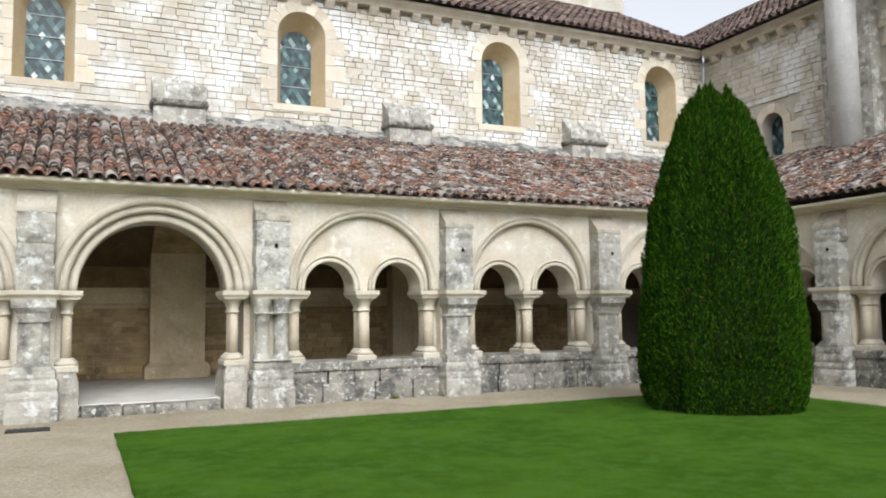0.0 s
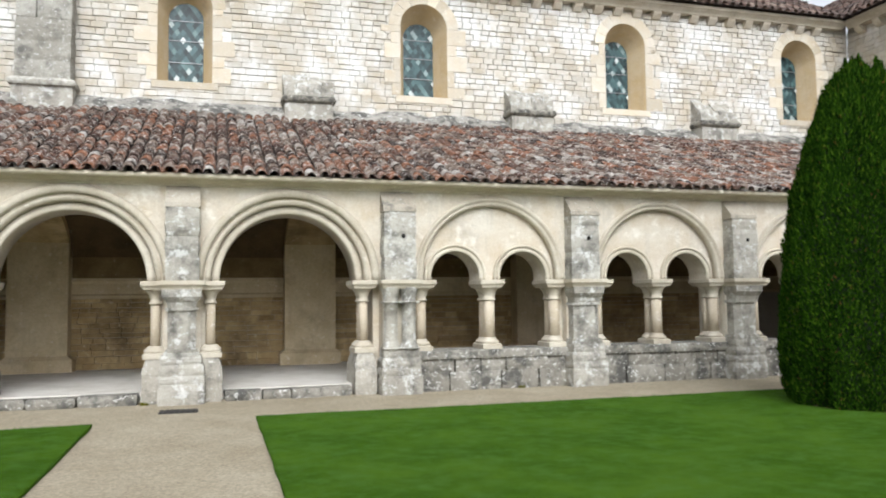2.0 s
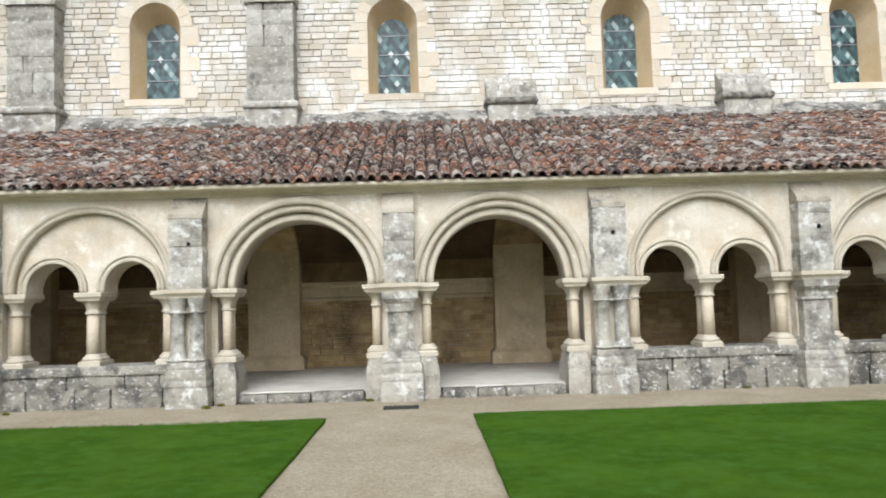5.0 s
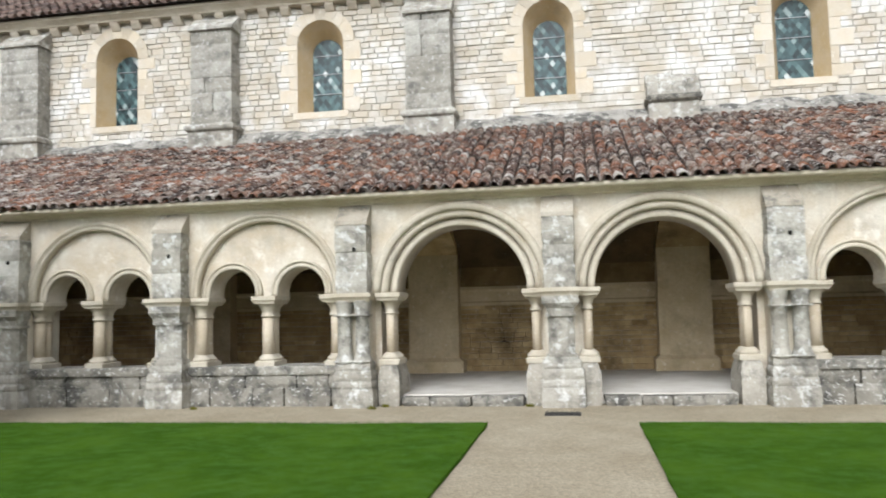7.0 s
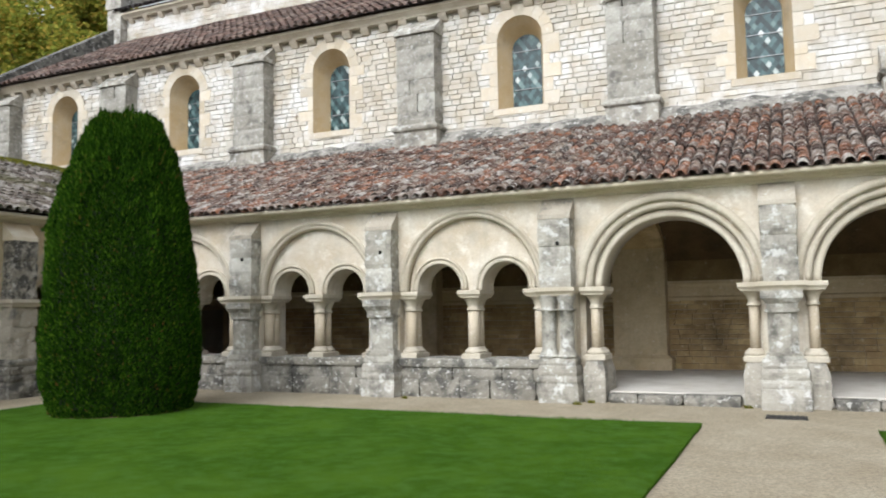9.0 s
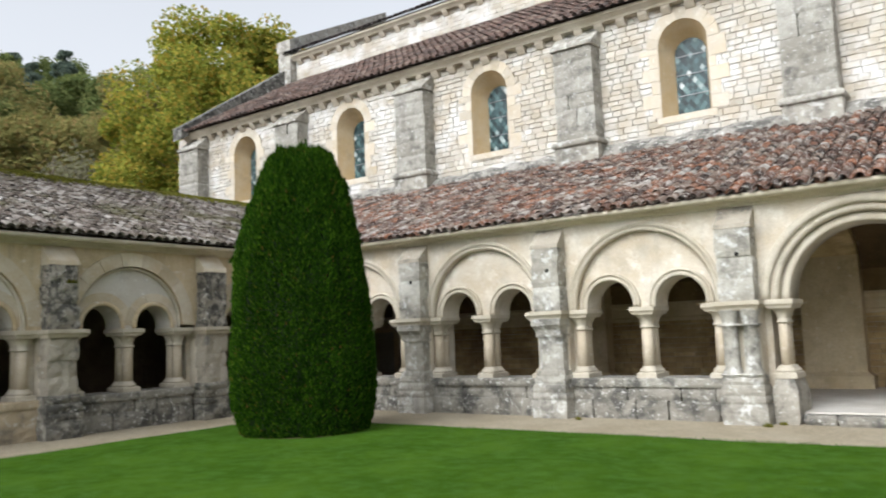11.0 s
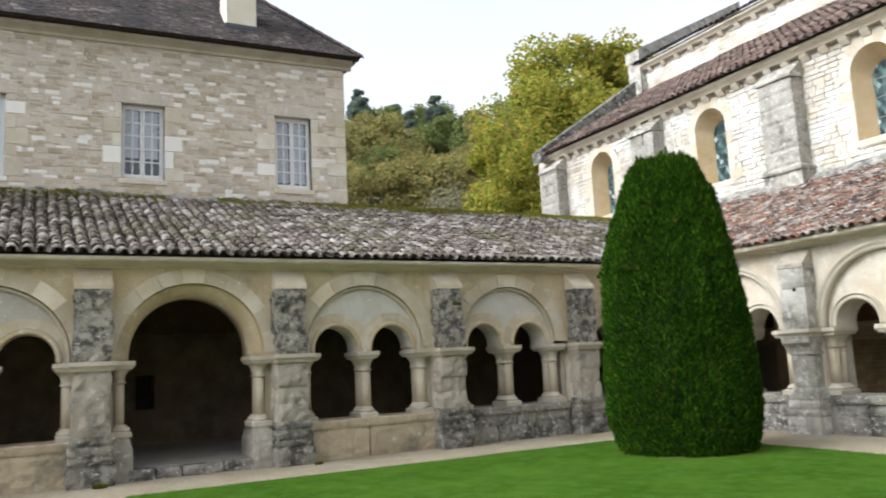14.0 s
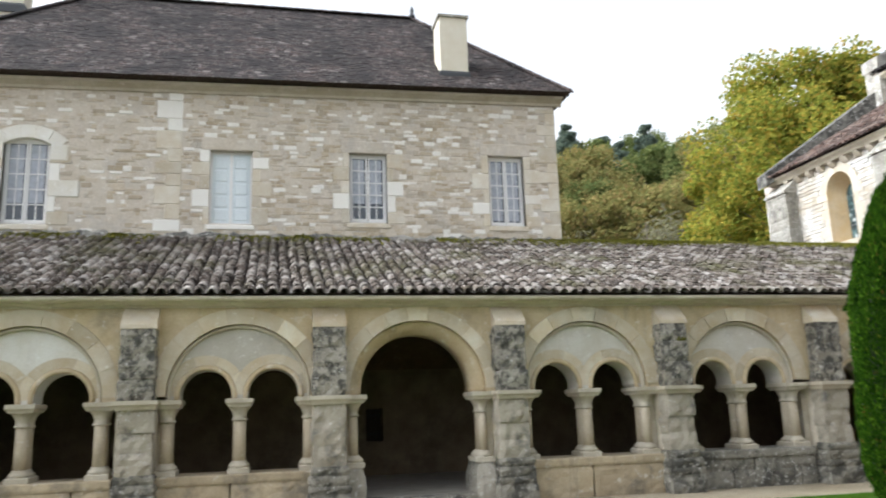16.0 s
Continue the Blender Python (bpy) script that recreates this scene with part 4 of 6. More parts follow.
def nave_low_line(u):
    for c, k in WIN:
        if abs(u - c) < WR:
            return WSP + math.sqrt(max(0.0, WR * WR - (u - c) ** 2))
    return WZ0


us = sorted(set(arch_samples(warches, -23.8, 17.1)) | {round(c + s * (WR + 0.0005), 4) for c, k in WIN for s in (-1, 1)})
g = Geo()
g.strip(us, nave_low_line, lambda u: 9.0, 5.0, 5.9)
setting("wall_nave_upper", g, mortar, "upper church aisle wall of pale coursed rubble with round-headed windows", "wall")


def in_window(a, b, c, d):
    for x, k in WIN:
        for px in (a, b):
            for pz in (c, d):
                if pz > WSP and math.hypot(px - x, pz - WSP) < WR + 0.03:
                    return True
        if a < x < b and c < WSP + WR and d > WSP:
            return True
    return False


def window_clip(a, b, c, d):
    for x, k in WIN:
        if d > WZ0 and c < WSP + 0.05 and b > x - WR and a < x + WR:
            if a < x - WR:
                b = min(b, x - WR)
            elif b > x + WR:
                a = max(a, x + WR)
            else:
                b = a
    return a, b


def church_window(c, seed):
    """Splayed round-headed window: dressed surround stones, reveal, leaded glass with bars."""
    r = random.Random(seed)
    th = thing("church_window", Matrix.Translation((c, 0, 0)), "round-headed church window with leaded teal glass in a splayed ochre surround", "window", "church windows")
    hw, gb, gs = 0.37, 6.3, 7.76
    n = 20
    outer = [(-WR, WZ0), (-WR, WSP)] + [(-WR * math.cos(math.pi * i / n), WSP + WR * math.sin(math.pi * i / n)) for i in range(1, n)] + [(WR, WSP), (WR, WZ0)]
    inner = [(-hw, gb), (-hw, gs)] + [(-hw * math.cos(math.pi * i / n), gs + hw * math.sin(math.pi * i / n)) for i in range(1, n)] + [(hw, gs), (hw, gb)]
    k = len(outer)
    ge = Geo()
    ge.add([(x, 4.94, z) for x, z in outer] + [(x, 5.5, z) for x, z in inner], [(i, (i + 1) % k, (i + 1) % k + k, i + k) for i in range(k)])
    part("splayed_reveal", ge, deep_ochre, th, "smooth splayed ochre reveal with sloping sill")
    ge = Geo()
    ge.add([(x, 5.5, z) for x, z in inner], [tuple(range(k))])
    part("leaded_glass", ge, church_glass, th, "teal and grey diamond-leaded glass")
    def half_width(z):
        return hw if z <= gs else math.sqrt(max(0.0, hw * hw - (z - gs) ** 2))
    for zb in (6.78, 7.27, 7.72):
        ge = Geo()
        ge.box(-half_width(zb), half_width(zb), 5.475, 5.49, zb - 0.007, zb + 0.007)
        part("saddle_bar", ge, zinc, th)
    ge = Geo()
    for s in (-1, 1):
        for q in range(-30, 31):
            pts = []
            for i in range(80):
                z = gb + (gs + hw - gb) * i / 79
                x = s * (q / 8.0 - 0.72 * z)
                x -= 0
                if abs(x) <= half_width(z):
                    pts.append((x, z))
            if len(pts) > 2:
                (xa, za), (xb, zb) = pts[0], pts[-1]
                ge.add([(xa - 0.006, 5.49, za), (xa + 0.006, 5.49, za), (xb + 0.006, 5.49, zb), (xb - 0.006, 5.49, zb), (xa, 5.48, za), (xb, 5.48, zb)], [(0, 4, 5, 3), (4, 1, 2, 5), (0, 1, 4), (3, 5, 2)])
    part("lead_lattice", ge, lead, th, "dark lead lattice")
    for s in (-1, 1):
        z, q = WZ0, 0
        while z < WSP - 0.01:
            h = min(r.uniform(0.24, 0.4), WSP - z)
            if WSP - z - h < 0.12:
                h = WSP - z
            w = (0.42 if (q + (s > 0)) % 2 else 0.2) + r.uniform(-0.04, 0.06)
            ge = Geo()
            a, b = sorted((s * WR, s * (WR + w)))
            ge.block(a, b, 4.937 + r.uniform(-0.003, 0.003), 5.02, z + 0.003, z + h - 0.003, 0.006)
            part("jamb_stone", ge, ochre, th)
            z += h
            q += 1
    voussoirs(th, 0, WSP, WR, WR + 0.28, 4.936, 9, ochre, "arch_stone")
    ge = Geo()
    ge.block(-WR - 0.12, WR + 0.12, 4.93, 5.03, WZ0 - 0.16, WZ0 - 0.003, 0.008)
    part("sill_stone", ge, ochre, th)
    return th


for i, (c, k) in enumerate(WIN):
    church_window(c, 40 + i)

PIL = [(-23.3, 8.3), (-18.3, 8.3), (-13.33, 8.25), (-8.28, 8.25), (-3.09, 8.2)]
STUB = [2.17, 7.4, 12.53]
for i, (c, zt) in enumerate(PIL):
    r = random.Random(200 + i)
    th = thing("wall_buttress", Matrix.Translation((c, 0, 0)), "tall flat grey lichened buttress of the church aisle", "buttress", "church buttresses")
    g = Geo()
    g.loft([(-0.56, 0.56, 4.46, 5.0, 5.2), (-0.56, 0.56, 4.46, 5.0, 5.84)])
    part("footing", g, lichen_stone, th, "pale plain footing")
    g = Geo()
    g.loft([(-0.6, 0.6, 4.4, 5.0, 5.84), (-0.62, 0.62, 4.38, 5.0, 5.88), (-0.62, 0.62, 4.38, 5.0, 5.93), (-0.53, 0.53, 4.47, 5.0, 6.0)])
    part("ledge", g, lichen_stone, th)
    z = 5.99
    while z < zt:
        h = min(r.uniform(0.3, 0.48), zt - z + 0.001)
        j = r.uniform(-0.008, 0.008)
        if r.random() < 0.75:
            sp = [(-0.52, 0.52)]
        else:
            q = r.uniform(-0.2, 0.2)
            sp = [(-0.52, q - 0.003), (q + 0.003, 0.52)]
        for a, b in sp:
            g = Geo()
            g.rough(a + j, b + j, 4.5 + r.uniform(-0.01, 0.01), 5.0, z, z + h - 0.002, 0.018, i * 7 + z)
            part("block", g, church_buttress_stone, th)
        z += h
    g = Geo()
    g.add([(-0.56, 4.44, zt), (0.56, 4.44, zt), (0.56, 5.0, zt), (-0.56, 5.0, zt), (-0.56, 4.44, zt + 0.06), (0.56, 4.44, zt + 0.06), (0.56, 4.96, zt + 0.5), (-0.56, 4.96, zt + 0.5)],
          [(0, 1, 5, 4), (1, 2, 6, 5), (2, 3, 7, 6), (3, 0, 4, 7), (4, 5, 6, 7), (3, 2, 1, 0)])
    part("sloped_cap", g, lichen_stone, th)
for i, c in enumerate(STUB):
    r = random.Random(300 + i)
    th = thing("buttress_stub", Matrix.Translation((c, 0, 0)), "broken-off stub of a church buttress above the tiles", "buttress", "buttress stubs")
    g = Geo()
    g.box(-0.52, 0.52, 4.5, 5.0, 5.2, 5.8)
    part("footing", g, lichen_stone, th)
    g = Geo()
    g.loft([(-0.55, 0.55, 4.46, 5.0, 5.8), (-0.58, 0.58, 4.42, 5.0, 5.84), (-0.58, 0.58, 4.42, 5.0, 5.9), (-0.55, 0.55, 4.46, 5.0, 5.95)])
    part("ledge", g, dark_lichen, th)
    for q in range(4):
        a, b = -0.54 + q * 0.27, -0.54 + (q + 1) * 0.27
        t = 6.5 + r.uniform(-0.05, 0.12)
        f = 6.12 + r.uniform(-0.04, 0.06)
        g = Geo()
        g.rough(a, b, 4.52, 5.0, 5.94, f + 0.12, 0.03, i * 5 + q)
        g.add([(a, 4.5, 5.94), (b, 4.5, 5.94), (b, 5.0, 5.94), (a, 5.0, 5.94), (a, 4.52, f), (b, 4.52, f + r.uniform(-0.04, 0.04)), (b, 4.97, t), (a, 4.97, t + r.uniform(-0.05, 0.05))],
              [(0, 1, 5, 4), (1, 2, 6, 5), (2, 3, 7, 6), (3, 0, 4, 7), (4, 5, 6, 7), (3, 2, 1, 0)])
        part("broken_stone", g, lichen_stone, th)


g = Geo()
vs = []
r = random.Random(17)
n = 120
for i in range(n + 1):
    x = -23.0 + 40.0 * i / n
    t, o = 5.78 + r.uniform(-0.05, 0.06), r.uniform(-0.04, 0.03)
    vs += [(x, 4.6 + o, 5.4), (x, 4.66 + o, 5.56), (x, 4.94, t)]
g.add(vs, [(3 * i + k, 3 * i + 3 + k, 3 * i + 4 + k, 3 * i + 1 + k) for i in range(n) for k in (0, 1)], True)
setting("mortar_fillet", g, fillet_mortar, "lichened mortar fillet where the tiles meet the church wall", "trim")


g = Geo()
vs = []
for i in range(n + 1):
    x = -20.8 + 15.5 * i / n
    t, o = 5.56 + r.uniform(-0.05, 0.06), r.uniform(-0.03, 0.03)
    vs += [(x, 4.6 + o, 5.36), (x, 4.66 + o, 5.46), (x, 4.784, t)]
g.add(vs, [(3 * i + k, 3 * i + 3 + k, 3 * i + 4 + k, 3 * i + 1 + k) for i in range(n) for k in (0, 1)], True)
setting("house_fillet", g, fillet_mortar, "ragged mortar fillet where the tiles meet the house wall", "trim", WING_W)


def corbel_cornice(m, name, u0, u1, y, z, step, size=1.0):
    """Moulded cornice on a row of corbels."""
    g = Geo()
    s = size
    g.bar([(y + 0.02, z), (y - 0.24 * s, z), (y - 0.26 * s, z + 0.04 * s), (y - 0.33 * s, z + 0.1 * s), (y - 0.38 * s, z + 0.13 * s), (y - 0.38 * s, z + 0.2 * s), (y + 0.02, z + 0.2 * s)], u0, u1)
    th = setting("cornice_" + name, g, moulding, "moulded stone church cornice carried on corbels", "cornice", m)
    me = None
    n = int((u1 - u0) / step)
    g = Geo()
    w = 0.11 * s
    g.add([(-w, 0, -0.2 * s), (w, 0, -0.2 * s), (w, 0, 0), (-w, 0, 0), (-w, -0.2 * s, -0.06 * s), (w, -0.2 * s, -0.06 * s), (w, -0.22 * s, 0), (-w, -0.22 * s, 0), (-w, -0.1 * s, -0.17 * s), (w, -0.1 * s, -0.17 * s)],
          [(0, 1, 9, 8), (8, 9, 5, 4), (4, 5, 6, 7), (7, 6, 2, 3), (1, 2, 6, 5, 9), (0, 8, 4, 7, 3), (0, 3, 2, 1)])
    me = fill_mesh("corbel", g, limewash)
    for i in range(n):
        part("corbel", me, None, th, "", Matrix.Translation((u0 + (i + 0.5) * step, y, z)))
    return th


corbel_cornice(WING_N, "nave", -23.9, 16.75, 5.0, 8.78, 0.55)
g = Geo()
g.box(-22.3, 17.1, 8.6, 9.3, 8.0, 12.4)
setting("wall_clerestory", g, rubble, "pale rubble upper nave wall", "wall")
corbel_cornice(WING_N, "clerestory", -22.1, 17.0, 8.6, 12.3, 0.7, 0.9)
# west front and gable parapets of the church
g = Geo()
g.box(-24.4, -23.6, 4.9, 20.0, -0.2, 8.9)
setting("wall_nave_west", g, rubble, "rubble west wall of the church", "wall")
g = Geo()
g.add([(-24.0, 4.35, 8.7), (-23.5, 4.35, 8.7), (-22.3, 8.5, 11.3), (-22.8, 8.5, 11.3), (-24.0, 4.35, 9.15), (-23.5, 4.35, 9.15), (-22.3, 8.5, 12.1), (-22.8, 8.5, 12.1)],
      [(0, 1, 5, 4), (1, 2, 6, 5), (2, 3, 7, 6), (3, 0, 4, 7), (4, 5, 6, 7), (3, 2, 1, 0)])
setting("parapet_west", g, black_lichen, "dark lichened sloping gable parapet of the aisle", "parapet")
g = Geo()
g.box(-22.7, -22.05, 8.25, 9.6, 11.0, 12.8)
g.add([(-22.75, 8.2, 12.7), (-22.0, 8.2, 12.7), (-22.0, 14.1, 15.65), (-22.75, 14.1, 15.65), (-22.75, 8.2, 13.12), (-22.0, 8.2, 13.12), (-22.0, 14.1, 16.1), (-22.75, 14.1, 16.1)],
      [(0, 1, 5, 4), (1, 2, 6, 5), (2, 3, 7, 6), (3, 0, 4, 7), (4, 5, 6, 7), (3, 2, 1, 0)])
setting("parapet_nave", g, lichen_stone, "grey stone gable parapet of the nave", "parapet")

# transept
corbel_cornice(WING_E, "transept", -4.7, 14.0, 3.9, 8.78, 0.6)
TW, TH = 0.36, 6.3
g = Geo()
tus = sorted(set(arch_samples([(-2.56, TW, TH)], -5.0, 14.0)) | {-2.56 - TW - 0.0005, -2.56 + TW + 0.0005})
def transept_line(u):
    return TH + math.sqrt(max(0.0, TW * TW - (u + 2.56) ** 2)) if abs(u + 2.56) < TW else 5.45
g.strip(tus, transept_line, lambda u: 9.0, 3.95, 4.6)
setting("wall_transept", g, mortar, "transept wall of pale coursed rubble", "wall", WING_E)
g = Geo()
g.box(-5.0, 14.0, 3.96, 4.6, 5.0, 5.44)
setting("wall_transept_foot", g, rubble, "transept wall foot above the tiles", "wall", WING_E)
th = thing("transept_window", WING_E @ Matrix.Translation((-2.56, 0, 0)), "small round-headed window in a plain ochre surround", "window")
g = Geo()
g.add([(-TW, 4.3, 5.45), (TW, 4.3, 5.45), (TW, 4.3, 6.7), (-TW, 4.3, 6.7)], [(0, 1, 2, 3)])
part("leaded_glass", g, church_glass, th)
voussoirs(th, 0, TH, TW, TW + 0.25, 3.9, 7, ochre, "arch_stone")
for s in (-1, 1):
    for q in range(3):
        g = Geo()
        a, b = sorted((s * TW, s * (TW + (0.6 if (q + (s > 0)) % 2 else 0.25))))
        g.block(a, b, 3.9, 4.0, 5.45 + q * 0.283, 5.73 + q * 0.283, 0.008)
        part("jamb_stone", g, ochre, th)
th = thing("wall_buttress", WING_E @ Matrix.Translation((-0.05, 0, 0)), "grey stained transept buttress with a rounded front", "buttress")
g = Geo()
g.box(-0.66, 0.66, 3.6, 3.95, 5.2, 8.8)
part("pier", g, lichen_stone, th)
g = Geo()
g.lathe(0.0, 3.55, [(0.36, 5.2), (0.36, 9.6), (0.3, 9.75)], 18)
part("rounded_shaft", g, shaft_grey, th, "smooth grey rounded shaft")


# ---- trees ----
def yew(m, R, H, seed, tips, pts):
    """A clipped yew: near-black core standing for the shaded inside and a skin of small upright sprays; tips: uneven
    tops as (angle, reach, height).
    """
    r = random.Random(seed)
    th = thing("clipped_yew", m, "dense dark green yew clipped to a tall blunt cone", "tree", "clipped yews")

    def rad(t):
        for (a, p), (b, q) in zip(pts, pts[1:]):
            if t <= b:
                return p + (q - p) * (t - a) / (b - a)
        return 0.0

    def surf(t, a):
        w = 1.0 + 0.075 * noise.noise((3 * math.cos(a), 3 * math.sin(a), t * 4 + seed)) + 0.05 * noise.noise((7 * math.cos(a), 7 * math.sin(a), t * 11 + seed))
        d = R * rad(t) * w
        z = H * t
        for ta, reach, up in tips:
            q = max(0.0, math.cos(a - ta))
            z += up * (q ** 6) * max(0.0, t - 0.6) * 2.5
            d += reach * (q ** 8) * max(0.0, min(1.0, (t - 0.45) * 4)) * max(0.0, 1.0 - t)
        return d, z

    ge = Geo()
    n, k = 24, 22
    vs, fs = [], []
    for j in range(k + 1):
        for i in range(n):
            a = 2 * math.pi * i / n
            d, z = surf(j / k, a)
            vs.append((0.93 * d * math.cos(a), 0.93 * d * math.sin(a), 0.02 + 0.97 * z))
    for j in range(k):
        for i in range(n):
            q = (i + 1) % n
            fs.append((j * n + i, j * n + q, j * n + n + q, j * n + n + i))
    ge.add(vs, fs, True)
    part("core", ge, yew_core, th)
    ge = Geo()
    for i in range(95000):
        t = r.random()
        if r.random() > rad(t) + 0.25:
            continue
        a = r.uniform(0, 2 * math.pi)
        d, z = surf(t, a)
        d += r.uniform(-0.06, 0.015) - 0.02
        x, y = d * math.cos(a), d * math.sin(a)
        h, w = r.uniform(0.025, 0.062) * (1.0 + 1.3 * max(0.0, t - 0.5) * (0.4 + r.random() ** 3 * 2.2)), r.uniform(0.007, 0.014)
        o = r.uniform(0.0, 0.045)
        tx, ty = -math.sin(a), math.cos(a)
        ox, oy = math.cos(a) * o, math.sin(a) * o
        tw = r.uniform(-0.03, 0.03)
        ge.add([(x - tx * w, y - ty * w, z), (x + ox * 0.5, y + oy * 0.5, z - 0.01), (x + tx * w, y + ty * w, z), (x + ox + tx * tw, y + oy + ty * tw, z + h)], [(0, 1, 3), (1, 2, 3)])
    for i in range(90):
        t, a = r.uniform(0.6, 0.995), r.uniform(0, 2 * math.pi)
        d, z = surf(t, a)
        top = r.uniform(0.06, 0.26)
        for q in range(70):
            f = r.random()
            x, y = d * math.cos(a) + r.gauss(0, 0.035) * (1.1 - f), d * math.sin(a) + r.gauss(0, 0.035) * (1.1 - f)
            zz, w, an = z - 0.06 + top * f, r.uniform(0.008, 0.015), r.uniform(0, 6.283)
            ge.add([(x - w * math.cos(an), y - w * math.sin(an), zz), (x, y, zz - 0.01), (x + w * math.cos(an), y + w * math.sin(an), zz), (x + r.uniform(-0.02, 0.02), y + r.uniform(-0.02, 0.02), zz + r.uniform(0.03, 0.07))], [(0, 1, 3), (1, 2, 3)])
    part("foliage", ge, yew_leaf, th, "short upright dark green sprays with a few brown tips")
    ge = Geo()
    ge.lathe(0, 0, [(R * 0.9, -0.01), (R * 0.87, 0.05), (0.2, 0.07)], 28)
    part("root_bed", ge, soil, th, "bare earth ring at the foot")
    return th


yew(Matrix.Translation((8.77, -3.8, 0)), 1.15, 4.55, 1, [(0.4, 0.1, 0.1), (3.6, 0.05, 0.15), (5.5, 0.12, 0.0)],
    ((0.0, 0.9), (0.06, 0.97), (0.2, 1.0), (0.4, 0.95), (0.5, 0.9), (0.6, 0.83), (0.75, 0.67), (0.86, 0.53), (0.95, 0.4), (0.985, 0.27), (1.0, 0.0)))
yew(Matrix.Translation((-9.57, -3.25, 0)), 1.15, 4.62, 2, [(3.9, 0.3, 0.05), (0.9, 0.0, 0.12), (5.2, 0.05, 0.0)],
    ((0.0, 0.88), (0.055, 0.93), (0.24, 1.0), (0.47, 0.95), (0.65, 0.84), (0.785, 0.7), (0.877, 0.57), (0.96, 0.43), (0.99, 0.26), (1.0, 0.0)))


def leafy(name, seed, H, R, base, leaves, size, mat, shape, label):
    """A tree: tapered trunk, limbs, and a crown of leaves in clumps."""
    r = random.Random(seed)
    th = thing(name, Matrix.Identity(4), label, "tree", "woodland trees")
    ge = Geo()
    ge.lathe(0, 0, [(0.028 * H, -0.4), (0.02 * H, 0.06 * H), (0.015 * H, 0.5 * H), (0.004 * H, 0.92 * H)], 9)
    clumps = []
    for i in range(190 if leaves > 9999 else 44 if shape != "cone" else 70):
        if shape == "cone":
            t = r.uniform(0.25, 0.99)
            rr = R * (1.03 - t) ** 0.75 * r.uniform(0.1, 1.1)
            cs = R * r.uniform(0.12, 0.2) * (1.3 - 0.5 * t)
        else:
            t = r.uniform(base, 0.97)
            q = (t - base) / (1 - base)
            rr = R * math.sqrt(max(0.12, 1 - (2 * q - 0.95) ** 2 * 0.85)) * r.uniform(0.25, 1.0) ** 0.6
            cs = R * (r.uniform(0.1, 0.24) if leaves > 9999 else r.uniform(0.24, 0.42))
        a = r.uniform(0, 6.283)
        p = Vector((rr * math.cos(a), rr * math.sin(a), H * t))
        clumps.append((p, cs))
        if i % 3 == 0:
            s = Vector((0, 0, H * max(0.1, t - 0.25)))
            w = 0.006 * H
            side = Vector((-math.sin(a), math.cos(a), 0)) * w
            up = Vector((0, 0, w))
            ge.add([tuple(s + side), tuple(s - side), tuple(s + up), tuple(p)], [(0, 1, 3), (1, 2, 3), (2, 0, 3)])
    part("trunk", ge, bark, th, "tapered grey-brown trunk with limbs")
    ge = Geo()
    for i in range(leaves):
        p, cs = clumps[i % len(clumps)]
        d = Vector((r.gauss(0, 1), r.gauss(0, 1), r.gauss(0, 0.75)))
        d = d.normalized() * cs * (r.random() ** 0.35)
        if shape == "cone":
            d.z *= 0.6
        q = p + d
        n1 = Vector((r.uniform(-1, 1), r.uniform(-1, 1), r.uniform(-0.6, 0.6))).normalized() * size
        n2 = n1.orthogonal().normalized() * size * r.uniform(0.5, 0.9)
        ge.add([tuple(q - n1), tuple(q - n2), tuple(q + n1), tuple(q + n2)], [(0, 1, 2, 3)])
    part("crown", ge, mat, th)
    return th


plane_tree = leafy("plane_tree", 11, 20.6, 7.6, 0.05, 100000, 0.13, plane_leaf, "round", "tall plane tree in yellow-green autumn leaf")
plane_tree.matrix_basis = Matrix.Translation((-39.5, 19.4, 0)) @ Matrix.Diagonal((1.02, 1.02, 1.035, 1))
second = leafy("plane_tree", 12, 20.5, 6.5, 0.06, 30000, 0.16, plane_leaf, "round", "plane tree in yellow-green autumn leaf behind the church")
second.matrix_basis = Matrix.Translation((-38.5, 22.0, 0))
kinds = [leafy("wood_tree", 21, 12, 4.2, 0.15, 9000, 0.2, autumn_leaf, "round", "autumn-tinted broadleaf tree on the hill"),
         leafy("wood_tree", 22, 12, 4.0, 0.15, 9000, 0.2, green_leaf, "round", "olive-green broadleaf tree on the hill"),
         leafy("pine_tree", 23, 13, 3.9, 0.1, 6000, 0.22, pine_leaf, "cone", "dark conifer on the hill crest, paled in colour for haze"),
         leafy("brush_tree", 24, 8.5, 3.6, 0.08, 5200, 0.13, twig_leaf, "round", "bare grey-brown brushwood at the hill foot")]
r = random.Random(77)
used = set()
for i in range(260):
    row = i % 5
    ang = radians(r.uniform(133, 173))
    dist = (60, 72, 86, 102, 120)[row] + r.uniform(-5, 5)
    x, y = -0.4 + dist * math.cos(ang), -12 + dist * math.sin(ang)
    q = r.random()
    kind = 3 if row == 0 or (row == 1 and q < 0.75) else 0 if row == 1 else (0 if q < 0.4 else 1 if q < 0.65 else 3) if row == 2 else (1 if q < 0.6 else 0 if q < 0.75 else 2) if row == 3 else (2 if q < 0.8 else 1)
    s = r.uniform(0.75, 1.2) * (1.05 if row == 4 else 1.0)
    m = Matrix.Translation((x, y, ground_height(x, y) - 0.3)) @ Matrix.Rotation(r.uniform(0, 6.28), 4, 'Z')
    if kind in used:
        ob = copy_thing(kinds[kind], m)
    else:
        used.add(kind)
        ob = kinds[kind]
        ob.matrix_basis = m
    ob.scale = (s, s, s * r.uniform(0.9, 1.15))


